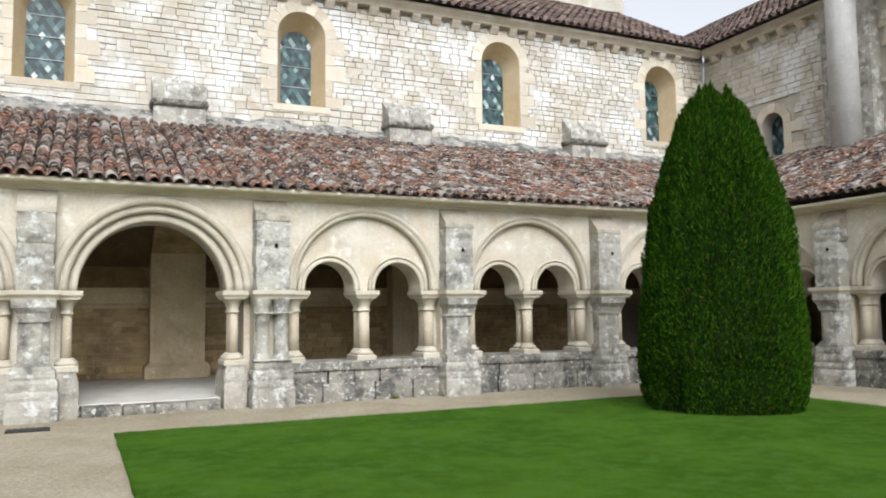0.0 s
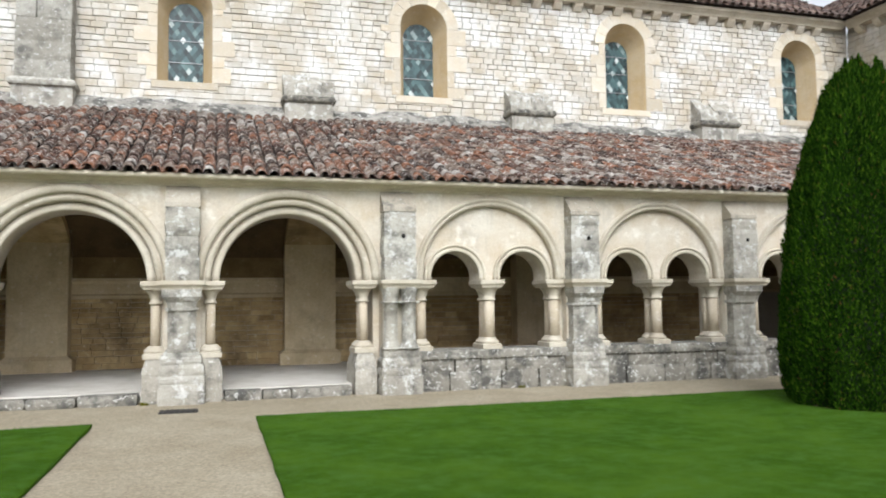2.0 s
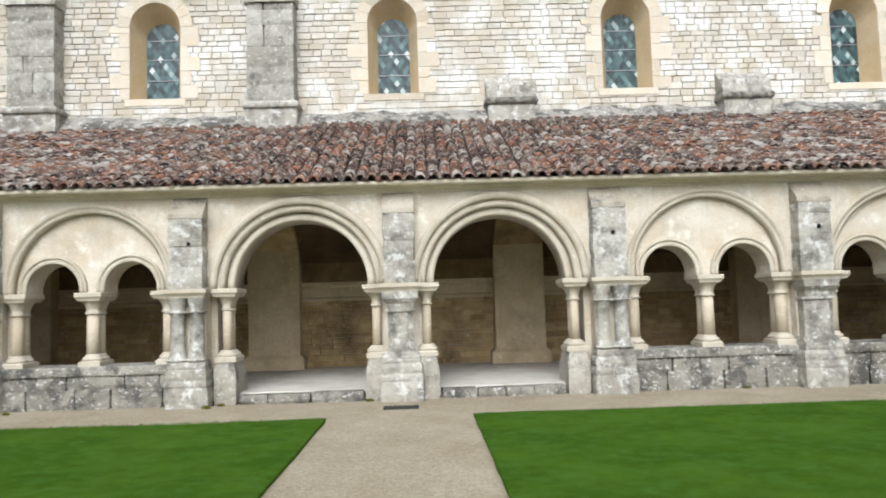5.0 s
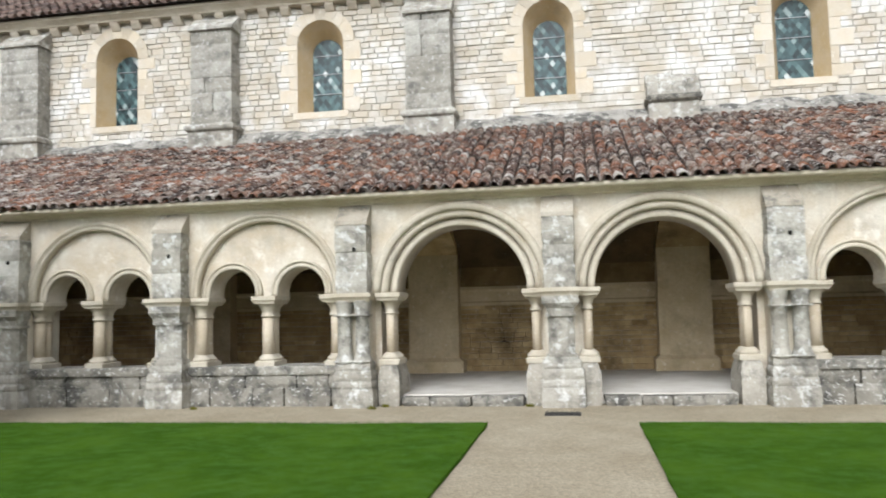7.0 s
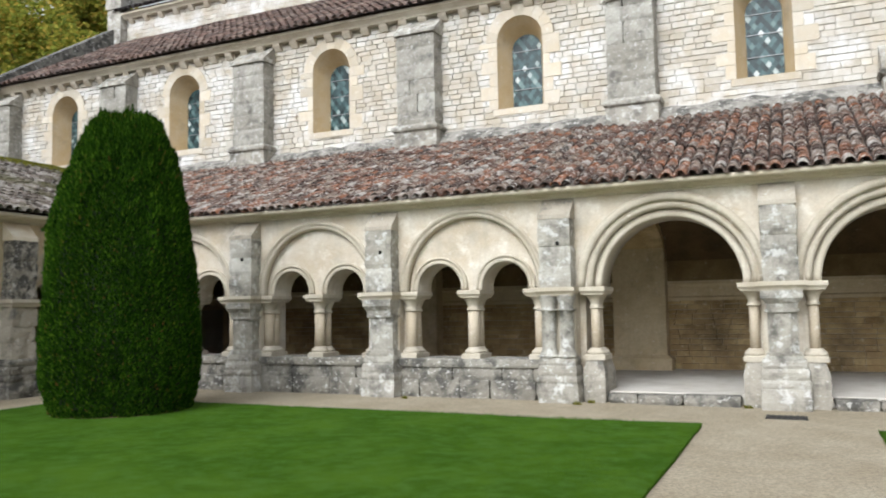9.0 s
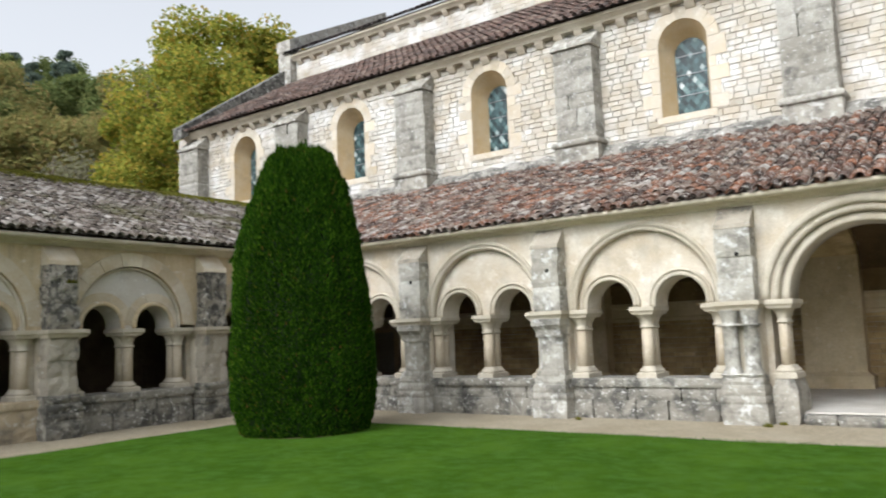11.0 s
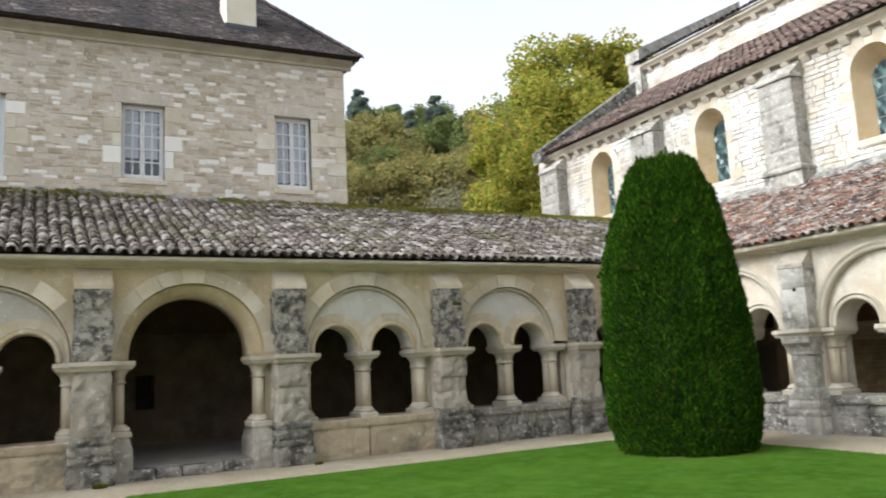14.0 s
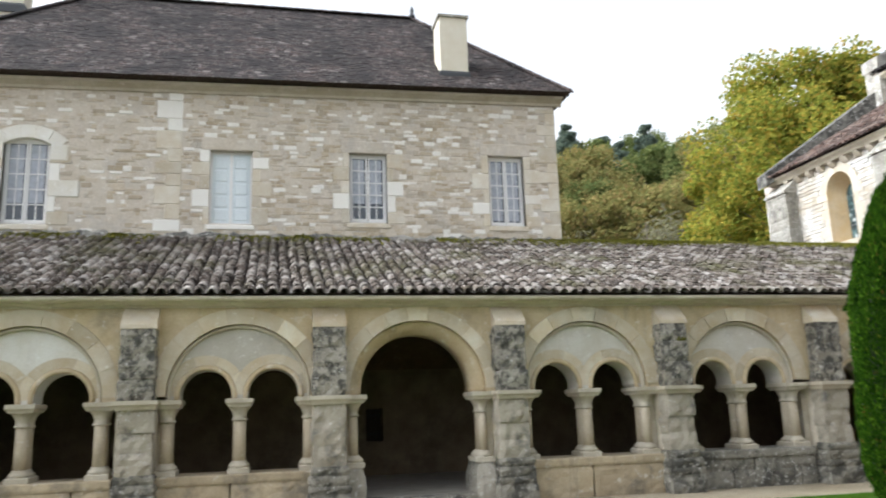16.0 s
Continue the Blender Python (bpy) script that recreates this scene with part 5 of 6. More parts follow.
# ---- small weeds and moss on the stonework ----
def tuft(m, size, n, seed, label):
    r = random.Random(seed)
    ge = Geo()
    for i in range(n):
        a, d = r.uniform(0, 6.283), size * math.sqrt(r.random())
        x, y = d * math.cos(a), d * math.sin(a) * 0.5
        h, w = size * r.uniform(0.4, 1.0), size * 0.12
        ge.add([(x - w, y, 0), (x + w, y, 0), (x + r.uniform(-w, w) * 2, y - r.uniform(0, size * 0.5), h)], [(0, 1, 2)])
    tagged(part("moss_tuft", ge, moss_mat, None, "", m), label, "weed", "weeds on stone")


for i, (mw, u, v, z, sz) in enumerate(((WING_N, -3.2, -0.33, 0.0, 0.07), (WING_N, -3.05, -0.05, 0.0, 0.06), (WING_N, -0.75, -0.05, 0.0, 0.06), (WING_W, -5.2, -0.27, 2.6, 0.09), (WING_W, -11.3, -0.4, 0.0, 0.1),
                                       (WING_W, -8.0, -0.4, 0.0, 0.07), (WING_N, 5.2, 0.0, 0.0, 0.06), (WING_N, -6.2, -0.3, 0.0, 0.06))):
    tuft(mw @ Matrix.Translation((u, v, z)), sz, 60, 400 + i, "small green weeds growing on the cloister stonework")


# ---- house over the west gallery ----
HX = 4.8
HW = [(-6.7, 0.45, 5.86, 7.64, "casement"), (-10.12, 0.45, 5.88, 7.58, "casement"), (-13.27, 0.47, 5.79, 7.53, "shutter"), (-17.58, 0.47, 5.72, 7.66, "arched")]
H0, H1 = -21.0, -5.36
g = Geo()
cuts = sorted([(c - w, c + w, a, b) for c, w, a, b, k in HW])
u = H0
for a, b, z0, z1 in cuts:
    g.box(u, a, HX, HX + 0.5, 5.0, 9.0)
    g.box(a, b, HX, HX + 0.5, 5.0, z0)
    g.box(a, b, HX, HX + 0.5, z1, 9.0)
    u = b
g.box(u, H1, HX, HX + 0.5, 5.0, 9.0)
g.box(H1 - 0.5, H1, HX + 0.5, HX + 7.6, 0.0, 9.0)
g.box(H0, H0 + 0.5, HX + 0.5, HX + 7.6, 0.0, 9.0)
g.box(H0, H1, HX + 7.1, HX + 7.6, 0.0, 9.0)
house = setting("wall_house", g, house_mortar, "two-storey house wall of brown-grey rubble", "wall", WING_W)
g = Geo()
g.bar([(HX, 8.95), (HX - 0.05, 8.96), (HX - 0.06, 9.02), (HX - 0.16, 9.08), (HX - 0.2, 9.1), (HX - 0.2, 9.17), (HX, 9.17)], H0 - 0.2, H1 + 0.2)
g.v = [(x, y, z + 0.05 - 0.25 * (H1 - x) / (H1 - H0)) for x, y, z in g.v]
setting("cornice_house", g, moulding, "moulded stone eaves cornice of the house", "cornice", WING_W)


def house_window(c, w, z0, z1, kind, seed):
    r = random.Random(seed)
    lab = {"casement": "white many-paned casement window with net curtains", "shutter": "closed pale blue panelled window shutters", "arched": "white casement window under a flat stone arch"}[kind]
    th = thing("house_window", WING_W @ Matrix.Translation((c, 0, 0)), lab, "window", "house windows")
    y = HX + 0.14
    ge = Geo()
    for a, b, p, q in ((-w, -w + 0.05, z0, z1), (w - 0.05, w, z0, z1), (-w + 0.05, w - 0.05, z0, z0 + 0.06), (-w + 0.05, w - 0.05, z1 - 0.05, z1)):
        ge.box(a, b, y, y + 0.06, p, q)
    part("window_frame", ge, white_paint, th)
    if kind == "shutter":
        for s in (-1, 1):
            a, b = sorted((s * 0.03, s * (w - 0.05)))
            ge = Geo()
            ge.box(a, b, y + 0.01, y + 0.04, z0 + 0.06, z1 - 0.05)
            leaf = part("shutter_leaf", ge, shutter_paint, th)
            for q in range(5):
                zz = z0 + 0.12 + q * (z1 - z0 - 0.2) / 5
                ge = Geo()
                ge.block(a + 0.05, b - 0.05, y - 0.005, y + 0.012, zz, zz + (z1 - z0 - 0.2) / 5 - 0.05, 0.012)
                part("panel", ge, shutter_paint, leaf)
        ge = Geo()
        ge.box(-0.03, 0.03, y - 0.01, y + 0.05, z0 + 0.06, z1 - 0.05)
        part("meeting_rail", ge, white_paint, th)
    else:
        for s in (-1, 1):
            a, b = sorted((s * 0.008, s * (w - 0.05)))
            ge = Geo()
            ge.box(a, a + 0.04, y - 0.01, y + 0.04, z0 + 0.06, z1 - 0.05)
            ge.box(b - 0.04, b, y - 0.01, y + 0.04, z0 + 0.06, z1 - 0.05)
            ge.box(a + 0.04, b - 0.04, y - 0.01, y + 0.04, z0 + 0.06, z0 + 0.12)
            ge.box(a + 0.04, b - 0.04, y - 0.01, y + 0.04, z1 - 0.1, z1 - 0.05)
            sash = part("sash", ge, white_paint, th)
            ge = Geo()
            mx = 0.5 * (a + b)
            ge.box(mx - 0.012, mx + 0.012, y, y + 0.03, z0 + 0.12, z1 - 0.1)
            part("glazing_bar", ge, white_paint, sash)
            for q in range(1, 5):
                zz = z0 + 0.12 + q * (z1 - z0 - 0.22) / 5
                ge = Geo()
                ge.box(a + 0.04, b - 0.04, y, y + 0.03, zz - 0.012, zz + 0.012)
                part("glazing_bar", ge, white_paint, sash)
            ge = Geo()
            ge.box(a + 0.03, b - 0.03, y + 0.02, y + 0.026, z0 + 0.1, z1 - 0.08)
            pane = part("pane", ge, pane_glass, sash)
            ge = Geo()
            n = 24
            top = z1 - 0.12
            lowz = z0 + (0.5 if seed % 2 else 0.16)
            vs = []
            for i in range(n + 1):
                x = a + 0.05 + (b - a - 0.1) * i / n * 0.92
                vs += [(x, y + 0.014 + 0.004 * math.sin(i * 1.9), lowz), (x, y + 0.014 + 0.004 * math.sin(i * 1.9 + 0.4), top)]
            ge.add(vs, [(2 * i, 2 * i + 2, 2 * i + 3, 2 * i + 1) for i in range(n)], True)
            part("net_curtain", ge, curtain_mat, th, "thin white net curtain")
    for s in (-1, 1):
        z, q = z0 - 0.02, 0
        while z < z1 - 0.02:
            h = min(r.uniform(0.25, 0.42), z1 - z)
            if z1 - z - h < 0.12:
                h = z1 - z
            ww = (0.4 if (q + (s > 0)) % 2 else 0.17) + r.uniform(-0.05, 0.06)
            a, b = sorted((s * w, s * (w + ww)))
            ge = Geo()
            ge.block(a, b, HX - 0.014, HX + 0.2, z + 0.004, z + h - 0.004, 0.012)
            part("jamb_stone", ge, quoin_stone, th)
            z += h
            q += 1
    ge = Geo()
    if kind == "arched":
        rise = 0.14
        rad = (w * w + rise * rise) / (2 * rise)
        for q in range(5):
            a0, a1 = radians(45 + 18 * q) + 0.004, radians(63 + 18 * q) - 0.004
            ge = Geo()
            ge.arc(0, z1 - rad, [(rad, HX + 0.3), (rad, HX - 0.012), (rad + 0.01, HX - 0.02), (rad + 0.29, HX - 0.02), (rad + 0.3, HX - 0.012), (rad + 0.3, HX + 0.3)], a0, a1, 4, False)
            part("arch_stone", ge, white_stone, th)
        for s in (-1, 1):
            for zz, hh, ww in ((z0 + 0.62, 0.37, 0.62), (z1 - 0.5, 0.36, 0.36)):
                a, b = sorted((s * w, s * (w + ww)))
                ge = Geo()
                ge.block(a, b, HX - 0.024, HX + 0.2, zz, zz + hh, 0.012)
                part("jamb_stone", ge, white_stone, th)
    else:
        ge.block(-w - 0.2, w + 0.2, HX - 0.016, HX + 0.2, z1 + 0.004, z1 + 0.3, 0.012)
        part("lintel", ge, house_mortar, th, "grey-tan stone lintel")
    ge = Geo()
    ge.block(-w - 0.06, w + 0.06, HX - 0.03, HX + 0.2, z0 - 0.13, z0 - 0.022, 0.012)
    part("window_sill", ge, quoin_stone, th)


for i, hw in enumerate(HW):
    house_window(*hw, 60 + i)
th = thing("quoin_strip", WING_W, "vertical strip of long and short pale quoin stones", "quoins")
r = random.Random(31)
z, q = 5.35, 0
while z < 8.9:
    h = min(r.uniform(0.25, 0.5), 8.94 - z)
    w = 0.55 if q % 2 else 0.3
    g = Geo()
    g.block(-14.38 - w, -14.36, HX - 0.014, HX + 0.1, z, z + h - 0.006, 0.012)
    part("quoin", g, quoin_stone, th)
    z += h
    q += 1
th = thing("corner_quoins", WING_W, "pale corner quoins of the house", "quoins")
z, q = 5.3, 0
while z < 8.9:
    h = min(r.uniform(0.25, 0.42), 8.94 - z)
    w = 0.5 if q % 2 else 0.26
    g = Geo()
    g.block(H1 - w, H1 + 0.012, HX - 0.014, HX + (0.3 if q % 2 else 0.5), z, z + h - 0.006, 0.012)
    part("quoin", g, quoin_stone, th)
    z += h
    q += 1


def slope(name, quad, mat, label, rows, cols, tile_w, thick, seed, parent=None):
    """Plain tiles laid in courses over a four-cornered slope (eave left, eave right, top right, top left)."""
    r = random.Random(seed)
    el, er, tr, tl = [Vector(p) for p in quad]
    ge = Geo()
    nrm = (er - el).cross(tl - el).normalized()
    for j in range(rows):
        a, b = j / rows, min(1.0, (j + 1.35) / rows)
        la, lb = el.lerp(tl, a), el.lerp(tl, b)
        ra, rb = er.lerp(tr, a), er.lerp(tr, b)
        wid = (ra - la).length
        n = max(1, int(wid / tile_w))
        off = 0.5 * (j % 2)
        for i in range(n):
            s, e = (i + off * 0.5 + 0.02) / n, min(1.0, (i + off * 0.5 + 0.98) / n)
            if s >= 1:
                continue
            up = nrm * (thick + r.uniform(-0.006, 0.008)) + (tl - el).normalized() * r.uniform(-0.03, 0.02)
            p = [la.lerp(ra, s), la.lerp(ra, e), lb.lerp(rb, e), lb.lerp(rb, s)]
            q = [p[0] + up, p[1] + up, p[2] + nrm * 0.004, p[3] + nrm * 0.004]
            ge.add([tuple(v) for v in (p[0], p[1], *q)], [(2, 3, 4, 5), (0, 1, 3, 2)])
    return ge


# house roof: hipped
E0, RZ, RV = 9.2, 13.2, HX + 3.8
eL, eR, bR, bL = (H0 - 0.4, HX - 0.42, E0 - 0.2), (H1 + 0.35, HX - 0.42, E0 + 0.06), (H1 + 0.35, HX + 8.0, E0 + 0.06), (H0 - 0.4, HX + 8.0, E0 - 0.2)
rL, rR = (-17.3, RV, RZ), (-8.25, RV, RZ)
g = Geo()
g.add([eL, eR, bR, bL, rL, rR], [(0, 1, 5, 4), (1, 2, 5), (2, 3, 4, 5), (3, 0, 4), (3, 2, 1, 0)])
roof = setting("house_roof", g, deck_mat, "steep hipped roof of dark brown plain tiles", "roof", WING_W)
g = slope("front", (eL, eR, rR, rL), flat_tile, "", 58, 0, 0.16, 0.009, 1)
tagged(part("plain_tiles", g, flat_tile, roof), "", "", "", "stuff")
g = slope("hip", (eR, bR, rR, rR), flat_tile, "", 58, 0, 0.16, 0.009, 2)
tagged(part("plain_tiles", g, flat_tile, roof), "", "", "", "stuff")
g = slope("hip", (bL, eL, rL, rL), flat_tile, "", 58, 0, 0.16, 0.009, 3)
tagged(part("plain_tiles", g, flat_tile, roof), "", "", "", "stuff")
for a, b in ((rL, rR), (eR, rR), (eL, rL)):
    a, b = Vector(a), Vector(b)
    n = int((b - a).length / 0.34)
    for i in range(n):
        p, q = a.lerp(b, i / n), a.lerp(b, (i + 1.12) / n)
        g = Geo()
        d = (q - p).normalized()
        side = d.cross(Vector((0, 0, 1))).normalized()
        vs = []
        for base, rad in ((p, 0.13), (q, 0.11)):
            for k in range(6):
                an = math.pi * k / 5
                vs.append(tuple(base + side * rad * math.cos(an) + Vector((0, 0, rad * math.sin(an) * 0.7))))
        g.add(vs, [(k, k + 1, k + 7, k + 6) for k in range(5)] + [(0, 1, 2, 3, 4, 5)])
        part("ridge_tile", g, flat_tile, roof)
g = Geo()
g.lathe(-8.25, RV, [(0.12, RZ), (0.1, RZ + 0.12), (0.05, RZ + 0.2), (0.07, RZ + 0.28), (0.02, RZ + 0.42)], 10)
part("finial", g, lead, roof)


def chimney(u, v, z0, z1, w, d, mat):
    th = thing("chimney", WING_W @ Matrix.Translation((u, v, 0)), "tall plain cream-rendered chimney stack with a dark cap", "chimney", "house chimneys")
    g = Geo()
    g.loft([(-w, w, -d, d, z0), (-w, w, -d, d, z1)])
    part("chimney_shaft", g, mat, th)
    g = Geo()
    g.loft([(-w - 0.05, w + 0.05, -d - 0.05, d + 0.05, z0 + 0.1), (-w - 0.045, w + 0.045, -d - 0.045, d + 0.045, z0 + 0.3), (-w - 0.015, w + 0.015, -d - 0.015, d + 0.015, z0 + 0.37)])
    part("flashing", g, lead, th)
    g = Geo()
    g.box(-w - 0.05, w + 0.05, -d - 0.05, d + 0.05, z1, z1 + 0.06)
    part("cap", g, lichen_stone, th)
    return th


chimney(-7.86, HX + 0.55, 9.55, 11.4, 0.36, 0.35, cream_render)
chimney(-19.2, RV - 0.5, 12.0, 14.2, 0.4, 0.35, cream_render)
chimney(-16.6, RV + 1.2, 12.0, 13.75, 0.4, 0.35, cream_render)


# ---- roof tiles ----
TILE_ARC = 5


def tile_template(rl=0.088, ru=0.07, length=0.34, th=0.015):
    """One half-round tile lying along +y (up the slope), its open side down."""
    vs, fs = [], []
    for y, rr in ((0.0, rl), (length, ru)):
        for k in range(TILE_ARC + 1):
            a = math.pi * k / TILE_ARC
            vs.append((rr * math.cos(a), y, rr * math.sin(a) * 0.9))
    for k in range(TILE_ARC + 1):
        a = math.pi * k / TILE_ARC
        vs.append(((rl - th) * math.cos(a), 0.0, (rl - th) * math.sin(a) * 0.9))
    for k in range(TILE_ARC + 1):
        a = math.pi * k / TILE_ARC
        vs.append(((rl - th) * math.cos(a), 0.2, (rl - th) * math.sin(a) * 0.9))
    n = TILE_ARC + 1
    for k in range(TILE_ARC):
        fs += [(k, k + 1, n + k + 1, n + k), (k + 1, k, 2 * n + k, 2 * n + k + 1), (2 * n + k + 1, 2 * n + k, 3 * n + k, 3 * n + k + 1)]
    return np.array(vs), fs


TV, TF = tile_template()


def barrel_roof(m, name, u0, u1, eave, top, mat, keep, single, seed, label, step=0.19, row=0.25, deck=True, thick=0.06):
    """A roof of half-round tiles from the eave (v, z) to the top (v, z); tiles inside the stretch single=(ua, ub, rows) are pieces of their own."""
    r = random.Random(seed)
    (v0, z0), (v1, z1) = eave, top
    ln = math.hypot(v1 - v0, z1 - z0)
    tilt = math.atan2(z1 - z0, v1 - v0)
    ct, st = math.cos(tilt), math.sin(tilt)
    g = Geo()
    a, b = (v0 + 0.14, z0 + 0.03), (v1, z1)
    vs = []
    for u in (u0, u1):
        vs += [(u, a[0], a[1]), (u, b[0], b[1]), (u, b[0], b[1] - thick), (u, a[0], a[1] - thick)]
    g.add(vs, [(0, 4, 5, 1), (1, 5, 6, 2), (2, 6, 7, 3), (3, 7, 4, 0), (0, 1, 2, 3), (7, 6, 5, 4)])
    rf = setting(name, g, deck_mat, label, "roof", m)
    gj = Geo()
    shared = None
    nrow, ncol = int(ln / row), int((u1 - u0) / step)
    for i in range(ncol):
        u = u0 + (i + 0.5) * step
        wob = 0.012 * math.sin(i * 1.7)
        for j in range(nrow):
            s = j * row + r.uniform(-0.03, 0.03) - (0.05 if j == 0 else 0)
            v, z = v0 + s * ct, z0 + s * st
            if not keep(u, v):
                continue
            sag = 0.025 * noise.noise((u * 0.5, s * 0.8, seed))
            yaw, lift = r.uniform(-0.06, 0.06), r.uniform(0.0, 0.014) + 0.012 + sag + (0.014 if j else 0.014)
            uu = u + wob + r.uniform(-0.01, 0.01)
            rot = Matrix.Translation((uu, v - st * lift, z + ct * lift)) @ Matrix.Rotation(tilt - 0.035, 4, 'X') @ Matrix.Rotation(yaw, 4, 'Z')
            if single and single[0] < u < single[1] and j < single[2]:
                if shared is None:
                    gg = Geo()
                    gg.add([tuple(q) for q in TV], TF, True)
                    shared = fill_mesh("tile", gg, mat)
                part("tile", shared, None, rf, "", rot)
            else:
                mm = np.array(rot)
                pts = TV * np.array((r.uniform(0.93, 1.06), 1, r.uniform(0.9, 1.05))) @ mm[:3, :3].T + mm[:3, 3]
                gj.add([tuple(q) for q in pts.tolist()], TF, True)
    # channel tiles between the covers, seen at the eave
    for i in range(ncol + 1):
        u = u0 + i * step
        if not keep(u, v0 + 0.2):
            continue
        ge = []
        for y in (-0.04, 0.5):
            for k in range(5):
                an = math.pi + math.pi * k / 4
                p = Vector((u + 0.09 * math.cos(an), v0 + y * ct, z0 + y * st + 0.075 + 0.07 * math.sin(an)))
                ge.append(tuple(p))
        gj.add(ge, [(k, k + 1, k + 6, k + 5) for k in range(4)], True)
    tagged(part("tiles", gj, mat, rf), "", "", "", "stuff")
    return rf


def zn(y):
    return 3.42 + (y + 0.24) * (5.56 - 3.42) / (4.98 + 0.24)


barrel_roof(WING_N, "roof_north", -18.0, 17.0, (-0.24, 3.42), (4.98, 5.56), red_tile, lambda u, v: zn(v) >= 3.46 + (-13.16 - u) * 0.395 - 0.05 and zn(v) >= 3.52 + (u - 13.0) * 0.46 - 0.05,
            (-2.85, 2.85, 10), 1, "mottled red and grey half-round tile roof of the north gallery")
barrel_roof(WING_W, "roof_west", -20.0, 5.0, (-0.24, 3.46), (4.82, 5.45), mossy_tile, lambda u, v: 3.46 + (v + 0.24) * 0.393 >= zn(u) - 0.05,
            (-10.9, -5.2, 10), 2, "grey mossy half-round tile roof of the west gallery", 0.19, 0.25)
barrel_roof(WING_E, "roof_east", -5.0, 12.0, (-0.24, 3.52), (3.96, 5.42), red_tile, lambda u, v: 3.52 + (v + 0.24) * 0.452 >= zn(-u) - 0.05,
            None, 3, "mottled red half-round tile roof of the east gallery")
# far slope of the west roof, beyond the house
g = Geo()
g.add([(-5.3, 4.82, 5.43), (5.0, 4.82, 5.43), (5.0, 8.6, 3.9), (-5.3, 8.6, 3.9), (-5.3, 4.82, 5.33), (5.0, 4.82, 5.33), (5.0, 8.6, 3.8), (-5.3, 8.6, 3.8)],
      [(0, 1, 2, 3), (7, 6, 5, 4), (0, 4, 5, 1), (2, 6, 7, 3), (1, 5, 6, 2), (3, 7, 4, 0)])
setting("roof_west_back", g, mossy_tile, "far mossy slope of the west gallery roof", "roof", WING_W)
g = Geo()
r = random.Random(91)
for i in range(15000):
    u = r.uniform(-20, 4.6) if r.random() < 0.4 else r.uniform(-6.0, 4.6)
    if u < -5.25:
        v, z = 4.78 - abs(r.gauss(0, 0.3)), 0
    else:
        v, z = 4.8 - abs(r.gauss(0, 0.22)) + 0.05, 0
    z = 5.46 - abs(v - 4.82) * 0.393 + 0.05 + 0.06 * max(0, noise.noise((u * 1.5, 0, 3)))
    if noise.noise((u * 0.6, 2, 0)) < -0.15 and u < -5.2:
        continue
    w = r.uniform(0.02, 0.05)
    a = r.uniform(0, 6.28)
    g.add([(u - w * math.cos(a), v - w * math.sin(a), z), (u + w * math.cos(a), v + w * math.sin(a), z), (u + r.uniform(-0.03, 0.03), v, z + r.uniform(0.03, 0.08)), (u, v - 0.04, z + 0.01)], [(0, 1, 2), (0, 3, 2), (3, 1, 2)])
tagged(part("ridge_moss", g, moss_mat, None, "", WING_W), "yellow-green moss cushions on the ridge of the west roof", "moss", "", "stuff")

barrel_roof(WING_N, "roof_aisle", -23.6, 17.0, (4.5, 9.0), (8.62, 11.5), dark_red_tile, lambda u, v: u < 16.6 - (v - 4.6) * 0.0 , None, 4, "dark red tile roof of the church aisle", 0.24, 0.34)
barrel_roof(WING_N, "roof_nave", -22.3, 17.0, (8.2, 12.55), (14.0, 15.55), flat_tile, lambda u, v: v < 9.5, None, 5, "dark tile roof of the nave", 0.24, 0.34)
barrel_roof(WING_E, "roof_transept", -10.0, 14.0, (3.4, 9.0), (9.0, 12.4), dark_red_tile, lambda u, v: v < 8.0, None, 6, "dark red tile roof of the transept", 0.24, 0.34)

# ---- coursed stones of the church and the house, last ----
r = random.Random(6)


def nave_skip(a, b, c, d):
    if in_window(a, b, c, d):
        return True
    for x, k in WIN:
        mx, mz = 0.5 * (a + b), 0.5 * (c + d)
        if mz > WSP and math.hypot(mx - x, mz - WSP) < WR + 0.06:
            return True
    for x, zt in PIL:
        if a > x - 0.5 and b < x + 0.5 and c < zt:
            return True
    for x in STUB:
        if a > x - 0.5 and b < x + 0.5 and c < 6.0:
            return True
    return False


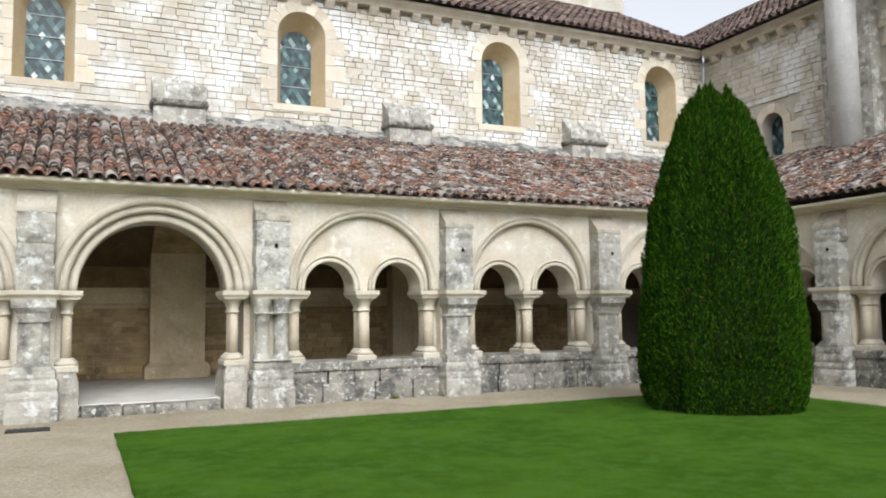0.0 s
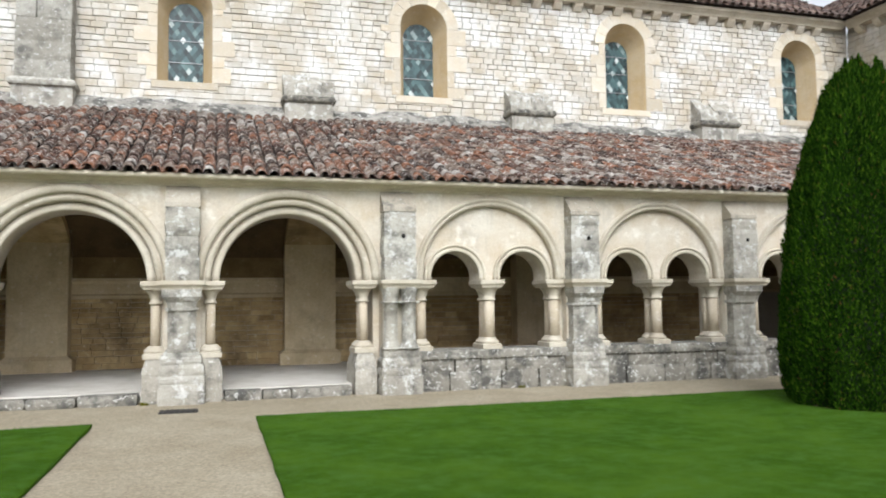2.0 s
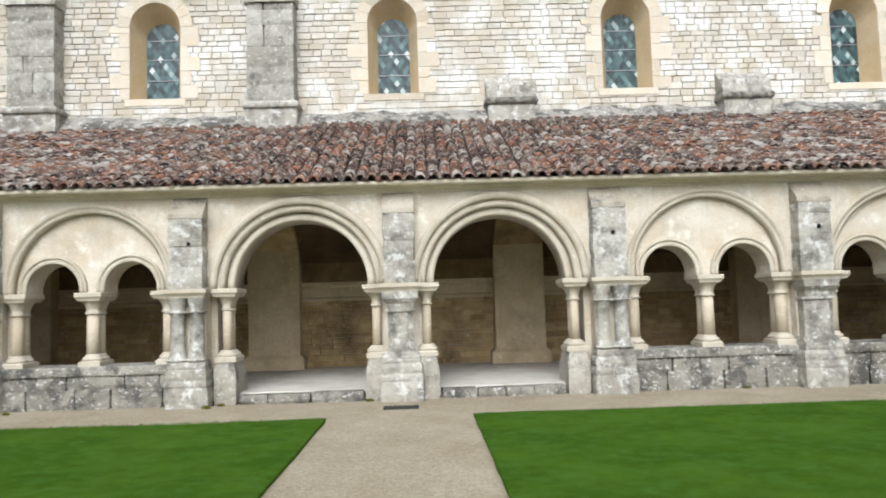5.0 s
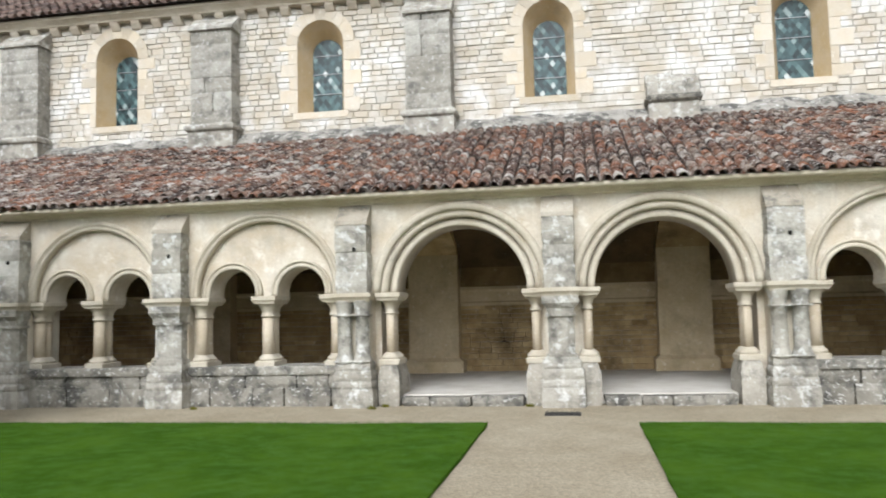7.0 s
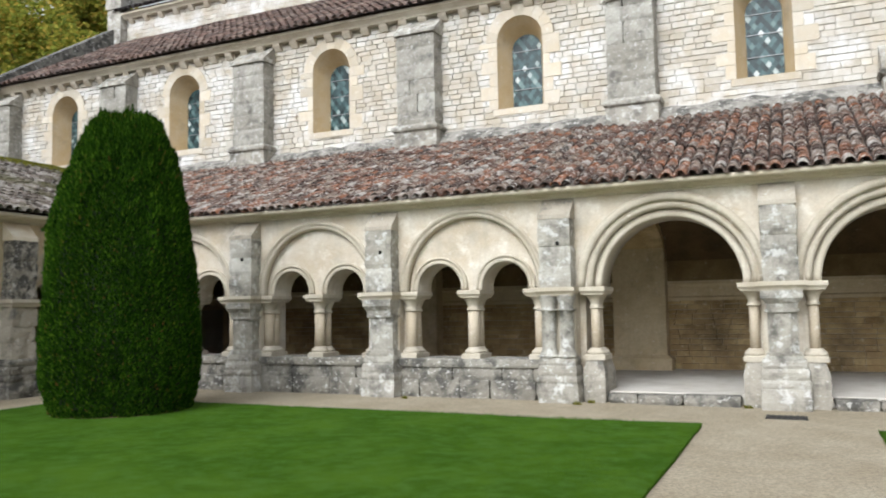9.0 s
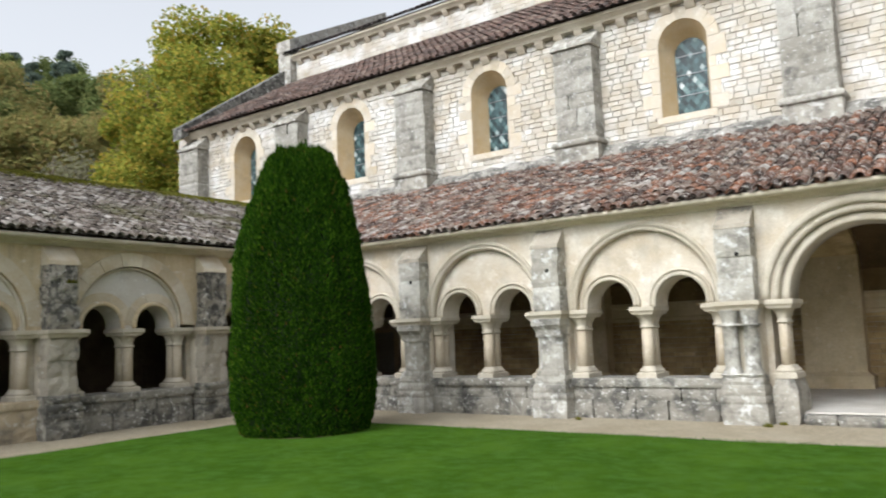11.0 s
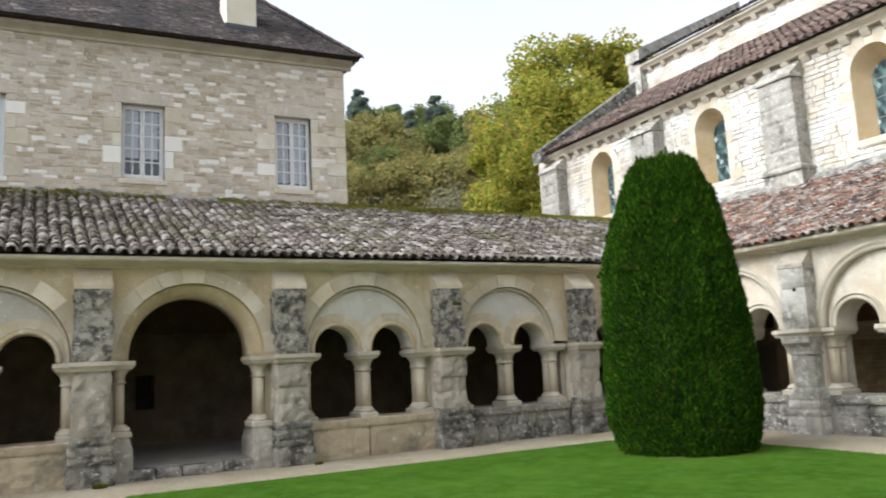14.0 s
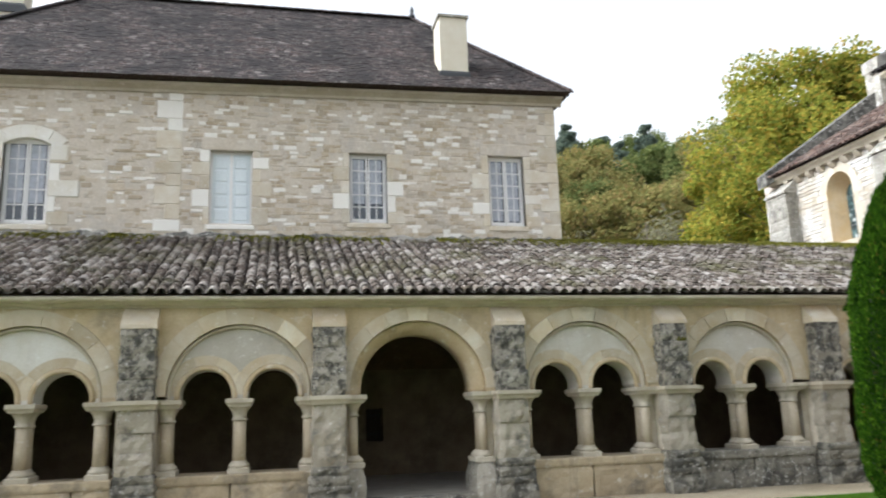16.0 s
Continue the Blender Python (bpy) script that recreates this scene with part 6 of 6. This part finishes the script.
stones = courses(None, -23.6, 17.0, 5.42, 8.78, 4.95, 5.02, (0.105, 0.165), (0.17, 0.38), nave_skip, r, out=True, clip=window_clip, wave=0.008, gap=0.006)
near = [s for s in stones if -4.6 < s[0] < 4.1][:300]
rest = [s for s in stones if s not in set(near)]
g = Geo()
for s in rest:
    g.block(*s, 0.007)
nave_wall = bpy.data.objects["wall_nave_upper"]
tagged(part("stonework", g, rubble, nave_wall), "", "", "", "stuff")
unit = Geo()
unit.block(0, 1, 0, 1, 0, 1, 0.035)
stone_mesh = fill_mesh("stone", unit, rubble)
for a, b, yf, yb, c, d in near:
    part("stone", stone_mesh, None, nave_wall, "", Matrix.Translation((a, yf, c)) @ Matrix.Diagonal((b - a, yb - yf, d - c, 1)))
g = Geo()
courses(g, -5.0, 8.0, 5.42, 8.78, 3.9, 3.97, (0.1, 0.17), (0.17, 0.46), lambda a, b, c, d: (b > -3.2 and a < -1.9 and c < 7.0) or (b > -0.7 and a < 0.6), r)
tagged(part("stonework", g, rubble, bpy.data.objects["wall_transept"]), "", "", "", "stuff")
g = Geo()
courses(g, -22.3, 4.0, 11.0, 12.3, 8.56, 8.62, (0.12, 0.2), (0.2, 0.5), lambda a, b, c, d: False, r)
tagged(part("stonework", g, rubble, bpy.data.objects["wall_clerestory"]), "", "", "", "stuff")


def house_skip(a, b, c, d):
    for x, w, z0, z1, k in HW:
        if b > x - w and a < x + w and d > z0 - 0.02 and c < z1:
            return True
    return False


def house_clip(a, b, c, d):
    for x, w, z0, z1, k in HW:
        if d > z0 and c < z1 and b > x - w and a < x + w:
            if a < x - w:
                b = min(b, x - w)
            elif b > x + w:
                a = max(a, x + w)
            else:
                b = a
    return a, b


hs = courses(None, -20.8, H1, 5.3, 8.95, HX - 0.008, HX + 0.05, (0.06, 0.12), (0.09, 0.32), house_skip, r, out=True, clip=house_clip, wave=0.02)
hs = [s for s in hs if r.random() < (0.62 if s[0] > -14.4 else 0.4) and s[5] - s[4] > 0.025]
near = [s for s in hs if -9.7 < s[0] < -7.2][:300]
rest = [s for s in hs if s not in set(near)]
g = Geo()
for s in rest:
    g.block(*s, 0.009)
tagged(part("stonework", g, house_rubble, house), "", "", "", "stuff")
unit = Geo()
unit.block(0, 1, 0, 1, 0, 1, 0.08)
stone_mesh = fill_mesh("stone", unit, house_rubble)
for a, b, yf, yb, c, d in near:
    part("stone", stone_mesh, None, house, "", Matrix.Translation((a, yf, c)) @ Matrix.Diagonal((b - a, yb - yf, d - c, 1)))
